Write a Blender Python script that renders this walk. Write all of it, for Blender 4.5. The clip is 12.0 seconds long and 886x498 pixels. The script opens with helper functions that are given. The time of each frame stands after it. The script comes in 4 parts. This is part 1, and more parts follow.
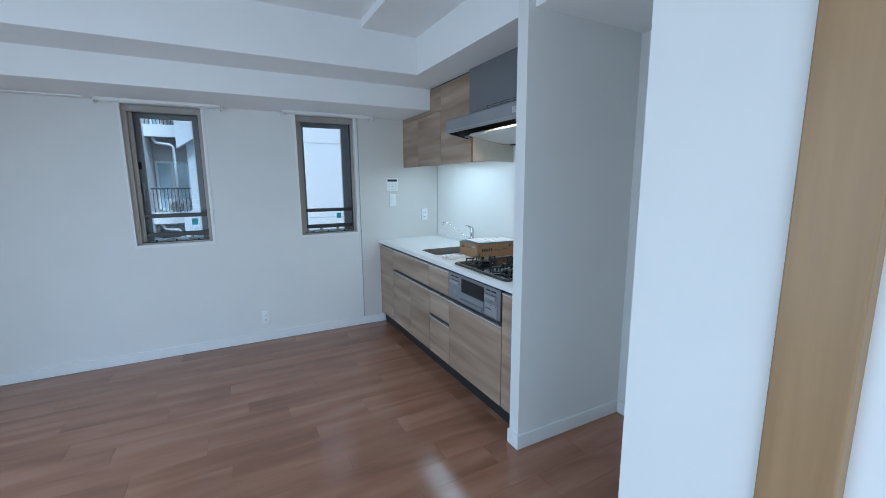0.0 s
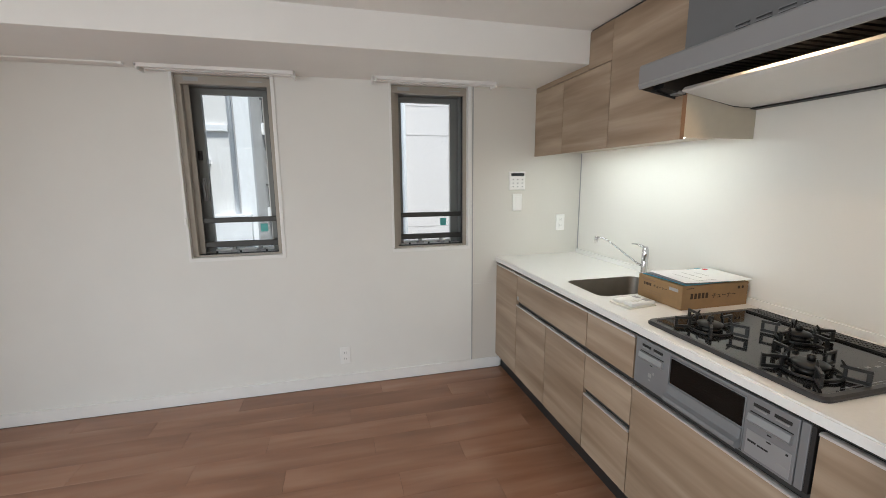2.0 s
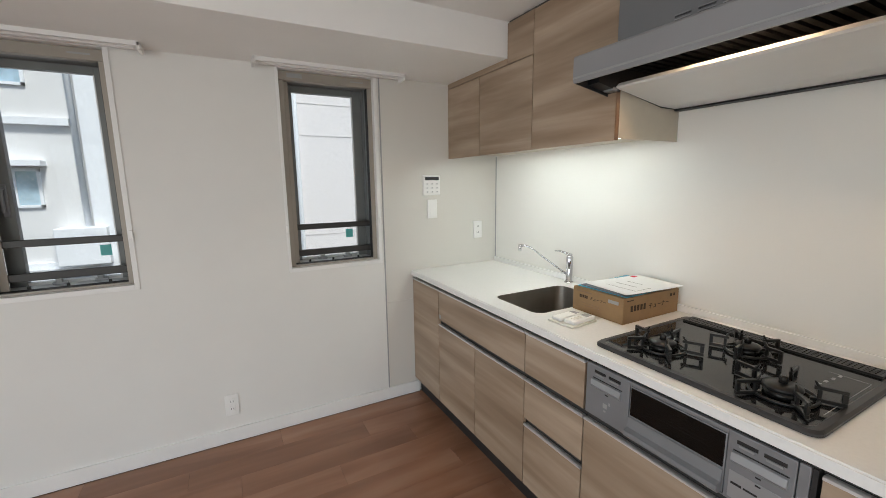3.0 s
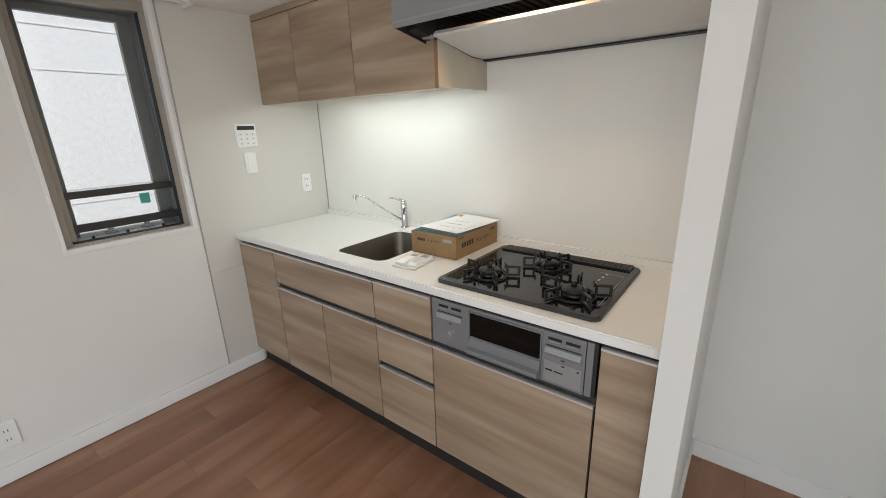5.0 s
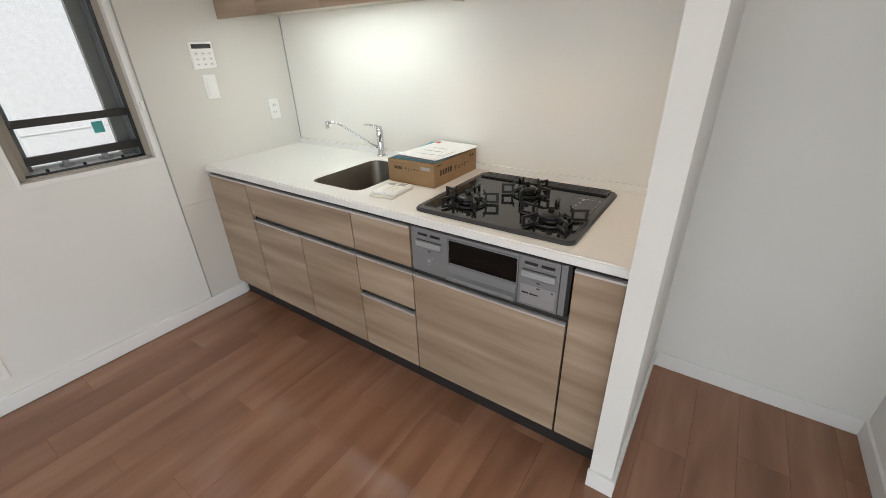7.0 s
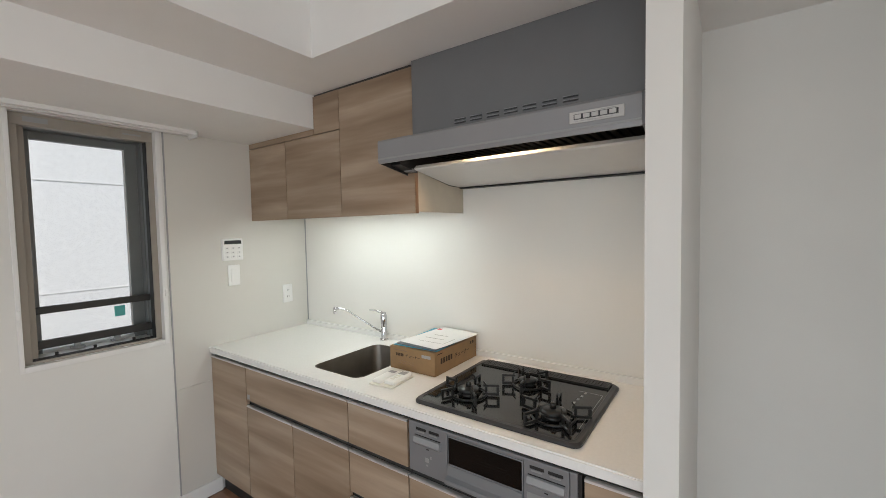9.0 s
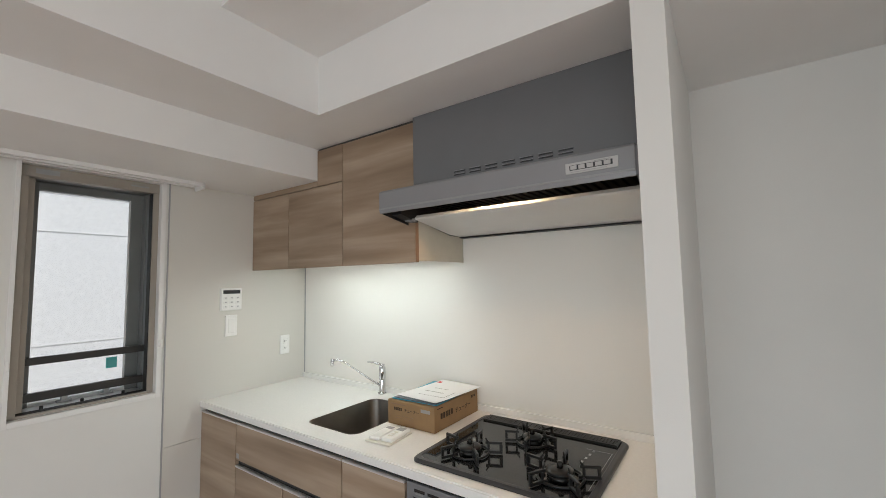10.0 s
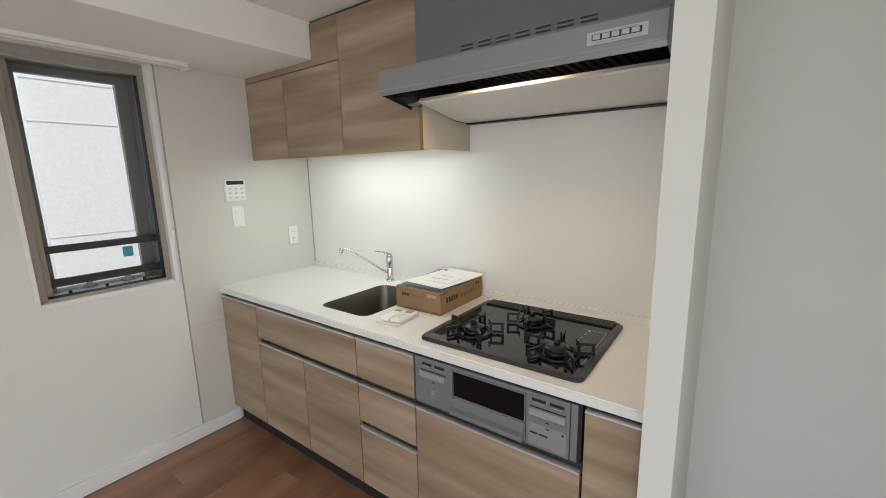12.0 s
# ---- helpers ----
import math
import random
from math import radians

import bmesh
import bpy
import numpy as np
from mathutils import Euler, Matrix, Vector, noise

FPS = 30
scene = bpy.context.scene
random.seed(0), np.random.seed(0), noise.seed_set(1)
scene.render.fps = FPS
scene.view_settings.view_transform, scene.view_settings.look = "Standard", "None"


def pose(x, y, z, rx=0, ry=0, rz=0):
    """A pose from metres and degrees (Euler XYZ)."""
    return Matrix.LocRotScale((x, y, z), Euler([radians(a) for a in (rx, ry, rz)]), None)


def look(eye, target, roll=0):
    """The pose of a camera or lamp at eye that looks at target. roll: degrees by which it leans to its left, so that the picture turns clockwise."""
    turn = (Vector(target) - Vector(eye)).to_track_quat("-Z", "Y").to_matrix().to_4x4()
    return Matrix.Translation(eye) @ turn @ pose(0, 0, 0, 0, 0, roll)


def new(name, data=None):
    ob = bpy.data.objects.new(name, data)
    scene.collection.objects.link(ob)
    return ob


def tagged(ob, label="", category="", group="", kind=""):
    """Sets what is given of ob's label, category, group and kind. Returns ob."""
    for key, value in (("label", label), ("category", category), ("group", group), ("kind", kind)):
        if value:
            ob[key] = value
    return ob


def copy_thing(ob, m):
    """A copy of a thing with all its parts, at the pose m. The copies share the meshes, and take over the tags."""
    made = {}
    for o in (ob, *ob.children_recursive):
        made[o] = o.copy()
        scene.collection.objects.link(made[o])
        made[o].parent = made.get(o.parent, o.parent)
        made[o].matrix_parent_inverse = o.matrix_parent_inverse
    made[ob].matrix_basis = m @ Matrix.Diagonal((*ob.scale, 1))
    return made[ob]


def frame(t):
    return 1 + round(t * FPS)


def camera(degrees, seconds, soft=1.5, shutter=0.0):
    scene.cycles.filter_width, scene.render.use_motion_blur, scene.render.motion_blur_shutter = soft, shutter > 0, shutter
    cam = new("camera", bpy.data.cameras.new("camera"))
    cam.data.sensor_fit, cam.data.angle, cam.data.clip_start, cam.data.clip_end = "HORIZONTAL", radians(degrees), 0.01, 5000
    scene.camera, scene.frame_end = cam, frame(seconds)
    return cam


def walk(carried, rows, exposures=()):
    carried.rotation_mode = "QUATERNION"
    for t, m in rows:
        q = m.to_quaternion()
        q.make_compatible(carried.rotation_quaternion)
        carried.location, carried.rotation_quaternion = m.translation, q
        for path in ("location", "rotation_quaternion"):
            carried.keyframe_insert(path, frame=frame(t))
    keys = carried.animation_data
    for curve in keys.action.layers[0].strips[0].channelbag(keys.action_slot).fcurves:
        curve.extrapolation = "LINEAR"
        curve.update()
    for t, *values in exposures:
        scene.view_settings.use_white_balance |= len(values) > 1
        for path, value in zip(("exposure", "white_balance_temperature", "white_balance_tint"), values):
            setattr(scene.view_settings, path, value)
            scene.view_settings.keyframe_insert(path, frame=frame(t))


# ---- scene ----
cam = camera(95.1, 12.0, 0.9)
PATH = [
    (0, (-1.344, -3.976, 1.427), (-0.425, -2.23, 1.103), -0.4),
    (0.5, (-1.266, -3.689, 1.422), (-0.639, -1.818, 1.091), -0.3),
    (1, (-1.122, -3.358, 1.446), (-0.701, -1.435, 1.089), -0.4),
    (1.5, (-1.104, -3.036, 1.427), (-0.72, -1.104, 1.08), -0.3),
    (2, (-1.11, -2.787, 1.417), (-0.625, -0.876, 1.08), -0.4),
    (2.5, (-1.045, -2.568, 1.431), (-0.365, -0.717, 1.099), -0.6),
    (3, (-1.063, -2.437, 1.425), (-0.13, -0.698, 1.1), -0.7),
    (3.5, (-1.095, -2.422, 1.437), (0.099, -0.852, 1.105), -1.0),
    (5.5, (-1.095, -2.42, 1.438), (0.435, -1.333, 0.746), -1.6),
    (6, (-1.084, -2.419, 1.422), (0.392, -1.37, 0.573), -2.0),
    (6.5, (-1.086, -2.423, 1.415), (0.351, -1.404, 0.467), -1.9),
    (8.5, (-1.099, -2.447, 1.496), (0.507, -1.309, 1.137), -1.6),
    (9, (-1.116, -2.456, 1.506), (0.52, -1.31, 1.407), -1.1),
    (9.5, (-1.113, -2.461, 1.503), (0.522, -1.313, 1.594), -1.1),
    (10, (-1.113, -2.457, 1.495), (0.521, -1.314, 1.649), -1.1),
    (10.5, (-1.11, -2.454, 1.491), (0.527, -1.308, 1.564), -1.0),
    (11, (-1.106, -2.448, 1.485), (0.53, -1.3, 1.406), -1.0),
    (11.5, (-1.099, -2.446, 1.486), (0.522, -1.301, 1.237), -1.2),
    (12, (-1.087, -2.441, 1.478), (0.501, -1.282, 1.112), -1.2),
]
EXPOSURES = [(0.0, -0.43, 4750, 0), (0.25, -0.37, 5500, 4), (0.6, -0.27, 6250, 7), (1.5, -0.24, 6380, 8), (3.7, -0.33, 6380, 8), (5.5, -0.23, 6400, 8), (6.5, -0.15, 6420, 8), (8.5, -0.30, 6400, 8), (10.0, -0.37, 6360, 8), (12.0, -0.29, 6390, 8)]
walk(cam, [(t, look(eye, target, roll)) for t, eye, target, roll in PATH], EXPOSURES)

# ---- world and lights ----
world = bpy.data.worlds.new("sky")
scene.world = world
world.use_nodes = True
wn = world.node_tree
sky = wn.nodes.new("ShaderNodeTexSky")
sky.sky_type = "NISHITA"
sky.sun_disc = False
sky.sun_elevation = radians(48)
sky.sun_rotation = radians(160)
wn.nodes["Background"].inputs["Strength"].default_value = 0.15
wn.links.new(sky.outputs[0], wn.nodes["Background"].inputs["Color"])

sun = new("sun", bpy.data.lights.new("sun", "SUN"))
sun.data.energy = 5.0
sun.data.angle = radians(12)
sun.data.color = (1.0, 0.96, 0.9)
sun.matrix_world = look((3, -9, 14), (0, 0, 0))


def window_light(name, spot, aim, width, height, watts, colour):
    """The sky's light through an opening."""
    lamp = new(name, bpy.data.lights.new(name, "AREA"))
    lamp.data.shape = "RECTANGLE"
    lamp.data.size, lamp.data.size_y = width, height
    lamp.data.energy = watts
    lamp.data.color = colour
    lamp.matrix_world = look(spot, aim)
    return lamp


DAY = (0.94, 0.98, 1.0)
BACK = -5.4
window_light("balcony_daylight", (-2.0, BACK + 0.02, 1.1), (-1.8, 0, -0.6), 2.4, 1.95, 40, DAY)
window_light("side_daylight", (-3.60, -2.75, 1.15), (0, -2.3, -0.2), 2.5, 1.9, 45, DAY).data.spread = radians(155)


# ---- materials ----
def shader(name, colour, rough=0.5, metal=0.0, spec=0.5):
    m = bpy.data.materials.new(name)
    m.use_nodes = True
    b = m.node_tree.nodes["Principled BSDF"]
    b.inputs["Base Color"].default_value = (*colour, 1)
    b.inputs["Roughness"].default_value = rough
    b.inputs["Metallic"].default_value = metal
    b.inputs["Specular IOR Level"].default_value = spec
    return m, m.node_tree, b


def texture_noise(nt, stretch, scale, detail=4, rough=0.55, shuffle=False, distort=0.0):
    """Noise in the object's own metres, stretched by axis."""
    tc = nt.nodes.new("ShaderNodeTexCoord")
    mp = nt.nodes.new("ShaderNodeMapping")
    mp.inputs["Scale"].default_value = stretch
    nt.links.new(tc.outputs["Object"], mp.inputs["Vector"])
    if shuffle:
        info = nt.nodes.new("ShaderNodeObjectInfo")
        mul = nt.nodes.new("ShaderNodeMath")
        mul.operation = "MULTIPLY"
        mul.inputs[1].default_value = 37.0
        nt.links.new(info.outputs["Random"], mul.inputs[0])
        nt.links.new(mul.outputs[0], mp.inputs["Location"])
    n = nt.nodes.new("ShaderNodeTexNoise")
    n.inputs["Scale"].default_value = scale
    n.inputs["Detail"].default_value = detail
    n.inputs["Roughness"].default_value = rough
    n.inputs["Distortion"].default_value = distort
    nt.links.new(mp.outputs["Vector"], n.inputs["Vector"])
    return n.outputs["Fac"]


def ramp(nt, fac, stops):
    r = nt.nodes.new("ShaderNodeValToRGB")
    el = r.color_ramp.elements
    while len(el) < len(stops):
        el.new(0.5)
    for e, (p, c) in zip(el, stops):
        e.position, e.color = p, (*c, 1)
    nt.links.new(fac, r.inputs["Fac"])
    return r.outputs["Color"]


def mix(nt, a, b, fac, how="MIX"):
    n = nt.nodes.new("ShaderNodeMix")
    n.data_type, n.blend_type = "RGBA", how
    if isinstance(fac, float):
        n.inputs["Factor"].default_value = fac
    else:
        nt.links.new(fac, n.inputs["Factor"])
    nt.links.new(a, n.inputs["A"])
    nt.links.new(b, n.inputs["B"])
    return n.outputs["Result"]


def bump(nt, b, height, strength, distance=0.001):
    n = nt.nodes.new("ShaderNodeBump")
    n.inputs["Strength"].default_value = strength
    n.inputs["Distance"].default_value = distance
    nt.links.new(height, n.inputs["Height"])
    nt.links.new(n.outputs["Normal"], b.inputs["Normal"])


def rough_range(nt, b, fac, lo, hi):
    n = nt.nodes.new("ShaderNodeMapRange")
    n.inputs["To Min"].default_value, n.inputs["To Max"].default_value = lo, hi
    nt.links.new(fac, n.inputs["Value"])
    nt.links.new(n.outputs["Result"], b.inputs["Roughness"])


def plain(name, colour, rough=0.5, metal=0.0, vary=0.06, scale=9.0, grain=0.0, grain_scale=400):
    """A plain surface with slight mottling and fine relief."""
    m, nt, b = shader(name, colour, rough, metal)
    big = texture_noise(nt, (1, 1, 1), scale, 5)
    lo = tuple(c * (1 - vary) for c in colour)
    hi = tuple(min(1.0, c * (1 + vary)) for c in colour)
    nt.links.new(ramp(nt, big, [(0.3, lo), (0.7, hi)]), b.inputs["Base Color"])
    rough_range(nt, b, big, max(0.02, rough * 0.85), min(1, rough * 1.15))
    if grain:
        bump(nt, b, texture_noise(nt, (1, 1, 1), grain_scale, 3), grain, 0.0006)
    return m


def wood(name, dark, mid, light, stretch, rough, grain_bump=0.15, tone=0.25, fibres=0.8):
    """Wood with long soft figure and fine fibres along the unstretched axis."""
    m, nt, b = shader(name, mid, rough)
    figure = texture_noise(nt, stretch, 1.0, 3, 0.5, True, 0.35)
    fibre = texture_noise(nt, tuple(s * 6 for s in stretch), 1.0, 5, 0.65, True)
    col = ramp(nt, figure, [(0.30, dark), (0.5, mid), (0.70, light)])
    fine = ramp(nt, fibre, [(0.3, (0.87, 0.86, 0.85)), (0.7, (1.0, 1.0, 1.0))])
    col = mix(nt, col, fine, fibres, "MULTIPLY")
    info = nt.nodes.new("ShaderNodeObjectInfo")
    shade = ramp(nt, info.outputs["Random"], [(0.0, (1 - tone,) * 3), (1.0, (1.0, 1.0, 1.0))])
    col = mix(nt, col, shade, 1.0, "MULTIPLY")
    nt.links.new(col, b.inputs["Base Color"])
    rough_range(nt, b, fibre, rough * 0.85, rough * 1.2)
    bump(nt, b, fibre, grain_bump, 0.0006)
    return m


def glow(name, colour, strength):
    m, nt, b = shader(name, colour, 0.4)
    b.inputs["Emission Color"].default_value = (*colour, 1)
    b.inputs["Emission Strength"].default_value = strength
    return m


WALL = plain("wallpaper", (0.79, 0.78, 0.75), 0.85, 0, 0.02, 2.5, 0.35, 260)
CEIL = plain("ceiling_paper", (0.88, 0.87, 0.85), 0.9, 0, 0.02, 2.5, 0.3, 260)
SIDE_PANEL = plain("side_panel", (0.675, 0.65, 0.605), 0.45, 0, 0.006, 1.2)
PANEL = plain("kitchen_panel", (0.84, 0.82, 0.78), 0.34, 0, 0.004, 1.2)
TRIM = plain("white_trim", (0.84, 0.83, 0.815), 0.45, 0, 0.02, 6)
FLOOR = wood("floor_wood", (0.235, 0.113, 0.065), (0.308, 0.154, 0.091), (0.388, 0.206, 0.128), (1.1, 7, 7), 0.18, 0.03, 0.03, 0.3)
GAP = plain("floor_joint", (0.19, 0.095, 0.06), 0.7)
FRONT = wood("greige_oak_front", (0.265, 0.185, 0.123), (0.385, 0.285, 0.200), (0.50, 0.39, 0.29), (9, 0.9, 11), 0.42, 0.12, 0.05)
CASING = wood("door_casing_wood", (0.40, 0.25, 0.11), (0.47, 0.30, 0.14), (0.54, 0.36, 0.18), (12, 12, 0.8), 0.45)
EDGE = plain("front_edge", (0.25, 0.15, 0.09), 0.5)
CARCASS = plain("carcass_beige", (0.56, 0.51, 0.42), 0.5)
DARK = plain("dark_recess", (0.016, 0.015, 0.015), 0.6)
KICK = plain("toe_kick_black", (0.022, 0.020, 0.020), 0.5)
ALU = plain("brushed_aluminium", (0.74, 0.73, 0.72), 0.42, 0.55, 0.05, 20)
# Grey metal, darkened to carry the shade inside the finger recesses.
CHANNEL = plain("shaded_grey_channel", (0.060, 0.057, 0.055), 0.40, 0.3)
TOP = plain("white_worktop", (0.88, 0.87, 0.85), 0.22, 0, 0.02, 90)
STEEL = plain("stainless_steel", (0.24, 0.225, 0.205), 0.36, 1.0, 0.08, 14)
CHROME = plain("chrome", (0.66, 0.66, 0.68), 0.07, 1.0, 0.01)
HOB = plain("black_enamel", (0.016, 0.0165, 0.018), 0.06, 0, 0.1, 30)
HOB.node_tree.nodes["Principled BSDF"].inputs["Specular IOR Level"].default_value = 0.5
HOBRIM = plain("grey_hob_rim", (0.036, 0.036, 0.038), 0.3)
IRON = plain("black_iron", (0.010, 0.010, 0.010), 0.30, 0, 0.1, 60, 0.2)
BRASS = plain("burner_metal", (0.035, 0.033, 0.031), 0.25, 0.6)
SILVER = plain("silver_panel", (0.25, 0.256, 0.268), 0.36, 0.3, 0.03)
SILVERLT = plain("light_silver", (0.37, 0.376, 0.388), 0.35, 0.35, 0.03)
GLASSBLK = plain("black_glass", (0.006, 0.0055, 0.005), 0.06)
HOOD = plain("hood_grey_paint", (0.185, 0.188, 0.198), 0.42, 0.2, 0.03, 6)
HOODLIP = plain("hood_front_grey", (0.31, 0.313, 0.325), 0.38, 0.35, 0.03, 6)
# Near-black: the shade inside the hood is put into this colour.
HOODIN = plain("hood_inside_shaded_dark", (0.009, 0.010, 0.012), 0.5)
HOODPLATE = plain("hood_plate_white", (0.72, 0.72, 0.71), 0.35, 0, 0.02)
PLASTIC = plain("white_plastic", (0.88, 0.87, 0.85), 0.38, 0, 0.015)
CREAM = plain("cream_plastic", (0.78, 0.75, 0.68), 0.45, 0, 0.02)
GLASSBLK.node_tree.nodes["Principled BSDF"].inputs["Specular IOR Level"].default_value = 0.25
CONTROL = plain("pale_control_plate", (0.56, 0.555, 0.545), 0.4, 0.1, 0.02)
VENTDARK = plain("vent_shadow_grey", (0.045, 0.046, 0.05), 0.5)
LCD = plain("dark_display", (0.02, 0.022, 0.024), 0.2)
GREYKEY = plain("grey_keys", (0.36, 0.36, 0.36), 0.5)
FRAME = plain("bronze_aluminium", (0.36, 0.325, 0.28), 0.45, 0.15, 0.04)
SASH = plain("dark_grey_sash", (0.18, 0.187, 0.183), 0.42, 0.1, 0.06)
TEAL = plain("teal_sticker", (0.12, 0.50, 0.48), 0.5)
CARD = plain("cardboard", (0.31, 0.192, 0.094), 0.8, 0, 0.07, 25, 0.3, 300)
INK = plain("dark_print", (0.055, 0.032, 0.018), 0.8)
REDINK = plain("red_print", (0.62, 0.05, 0.06), 0.7)
PAPER = plain("white_paper", (0.84, 0.85, 0.86), 0.75, 0, 0.01)
FOLDER = plain("blue_folder", (0.06, 0.36, 0.50), 0.5)
FOLDERIN = plain("folder_grey", (0.16, 0.19, 0.23), 0.5)
TILEWALL = plain("pale_tiled_facade", (0.78, 0.745, 0.74), 0.7, 0, 0.06, 14, 0.8, 30)
PALE = plain("pale_render", (0.72, 0.715, 0.715), 0.8, 0, 0.04, 3, 0.3, 60)
WHITEOUT = plain("white_outdoor_paint", (0.82, 0.84, 0.87), 0.6, 0, 0.05)
BROWNWALL = plain("grey_brown_tiles", (0.46, 0.455, 0.46), 0.7, 0, 0.2, 20, 0.4, 30)
WIRE = plain("glass_wire", (0.70, 0.70, 0.70), 0.4, 0.2)
SILL = plain("pale_lit_sill_metal", (0.66, 0.66, 0.65), 0.4, 0.1)
JOINT = plain("facade_joint", (0.60, 0.57, 0.56), 0.8)
RAILING = plain("dark_railing", (0.05, 0.052, 0.055), 0.5, 0.4)
BLUEPANE = plain("far_window_glass", (0.45, 0.60, 0.70), 0.08, 0.1, 0.3, 2)
GUARD = plain("dark_guard_rail", (0.05, 0.049, 0.047), 0.4, 0.4, 0.05)
ASPHALT = plain("asphalt", (0.055, 0.055, 0.057), 0.9, 0, 0.2, 3, 0.5, 80)
LED = glow("led_diffuser", (0.93, 1.0, 0.96), 17.0)
LAMP = glow("hood_lamp_glass", (1.0, 0.66, 0.38), 125.0)

glass_m, glass_nt, glass_b = shader("window_glass", (0.93, 0.97, 0.97), 0.0)
glass_b.inputs["Transmission Weight"].default_value = 1.0
glass_b.inputs["IOR"].default_value = 1.2
GLASS = glass_m


# ---- building helpers ----
ORIGIN = {}


def thing(name, at, label, category, group="", kind=""):
    e = new(name)
    e.location = at
    e.empty_display_size = 0.05
    ORIGIN[e.name] = Vector(at)
    return tagged(e, label, category, group, kind)


def finish(bm, name, material, smooth=False):
    bmesh.ops.recalc_face_normals(bm, faces=bm.faces)
    me = bpy.data.meshes.new(name)
    bm.to_mesh(me)
    bm.free()
    me.materials.append(material)
    if smooth:
        for p in me.polygons:
            p.use_smooth = True
    return me


def part(name, bm, material, parent, label="", smooth=False):
    """One mesh, given in the world's metres, as a child of a thing or part."""
    at = ORIGIN[parent.name]
    bmesh.ops.translate(bm, verts=bm.verts, vec=-at)
    ob = new(name, finish(bm, name, material, smooth))
    ob.parent = parent
    ORIGIN[ob.name] = at
    if label:
        ob["label"] = label
    return ob


def solid(name, bm, material, label, category, kind="structure", group="", smooth=False, at=(0, 0, 0)):
    bmesh.ops.translate(bm, verts=bm.verts, vec=-Vector(at))
    ob = new(name, finish(bm, name, material, smooth))
    ob.location = at
    ORIGIN[ob.name] = Vector(at)
    return tagged(ob, label, category, group, kind)


def box(lo, hi, bevel=0.0, bm=None, seg=2):
    lo, hi = [min(a, b) for a, b in zip(lo, hi)], [max(a, b) for a, b in zip(lo, hi)]
    one = bmesh.new()
    bmesh.ops.create_cube(one, size=1)
    for v in one.verts:
        v.co = Vector([(a + b) / 2 + c * (b - a) for a, b, c in zip(lo, hi, v.co)])
    if bevel:
        bmesh.ops.bevel(one, geom=list(one.edges), offset=bevel, segments=seg, affect="EDGES", profile=0.5)
    return join(bm, one)


def join(bm, one):
    if bm is None:
        return one
    me = bpy.data.meshes.new("tmp")
    one.to_mesh(me)
    one.free()
    bm.from_mesh(me)
    bpy.data.meshes.remove(me)
    return bm


def boxes(*pairs, bevel=0.0):
    bm = bmesh.new()
    for lo, hi in pairs:
        box(lo, hi, bevel, bm)
    return bm


def tube(points, radius, bm=None, sides=12):
    """A round bar through the points, closed at both ends."""
    one = bmesh.new()
    pts = [Vector(p) for p in points]
    radii = radius if isinstance(radius, (list, tuple)) else [radius] * len(pts)
    rings = []
    side = None
    for i, p in enumerate(pts):
        d = (pts[min(i + 1, len(pts) - 1)] - pts[max(i - 1, 0)]).normalized()
        if side is None:
            side = d.orthogonal().normalized()
        side = (side - d * side.dot(d)).normalized()
        up = d.cross(side)
        rings.append([one.verts.new(p + (side * math.cos(a) + up * math.sin(a)) * radii[i]) for a in [2 * math.pi * k / sides for k in range(sides)]])
    for a, b in zip(rings, rings[1:]):
        for k in range(sides):
            one.faces.new((a[k], a[(k + 1) % sides], b[(k + 1) % sides], b[k]))
    one.faces.new(rings[0])
    one.faces.new(rings[-1])
    return join(bm, one)


def disc(x, y, z0, z1, r0, r1=None, bm=None, sides=28):
    return tube([(x, y, z0), (x, y, z1)], [r0, r0 if r1 is None else r1], bm, sides)


def prism(profile, y0, y1, bm=None):
    """A profile of (x, z) points drawn out along y."""
    one = bmesh.new()
    a = [one.verts.new((x, y0, z)) for x, z in profile]
    b = [one.verts.new((x, y1, z)) for x, z in profile]
    one.faces.new(a)
    one.faces.new(b)
    for i in range(len(a)):
        j = (i + 1) % len(a)
        one.faces.new((a[i], a[j], b[j], b[i]))
    return join(bm, one)


def rounded(x0, x1, y0, y1, r, n=6):
    pts = []
    for cx, cy, a0 in ((x1 - r, y1 - r, 0), (x0 + r, y1 - r, 90), (x0 + r, y0 + r, 180), (x1 - r, y0 + r, 270)):
        for k in range(n + 1):
            a = radians(a0 + 90 * k / n)
            pts.append((cx + r * math.cos(a), cy + r * math.sin(a)))
    return pts


def loft(loops, cap_first=True, cap_last=True):
    bm = bmesh.new()
    rings = [[bm.verts.new((x, y, z)) for x, y in pts] for pts, z in loops]
    for a, b in zip(rings, rings[1:]):
        for k in range(len(a)):
            j = (k + 1) % len(a)
            bm.faces.new((a[k], a[j], b[j], b[k]))
    if cap_first:
        bm.faces.new(rings[0])
    if cap_last:
        bm.faces.new(rings[-1])
    return bm


def words(name, text, size, material, parent, m):
    """Lettering as a thin mesh at the pose m."""
    cu = bpy.data.curves.new(name, "FONT")
    cu.body, cu.size, cu.extrude = text, size, 0.0004
    cu.align_x = "LEFT"
    tmp = new("lettering_tmp", cu)
    bpy.context.view_layer.update()
    me = bpy.data.meshes.new_from_object(tmp.evaluated_get(bpy.context.evaluated_depsgraph_get()))
    bpy.data.objects.remove(tmp)
    me.name = name
    me.materials.clear()
    me.materials.append(material)
    me.transform(Matrix.Translation(-ORIGIN[parent.name]) @ m)
    ob = new(name, me)
    ob.parent = parent
    return ob


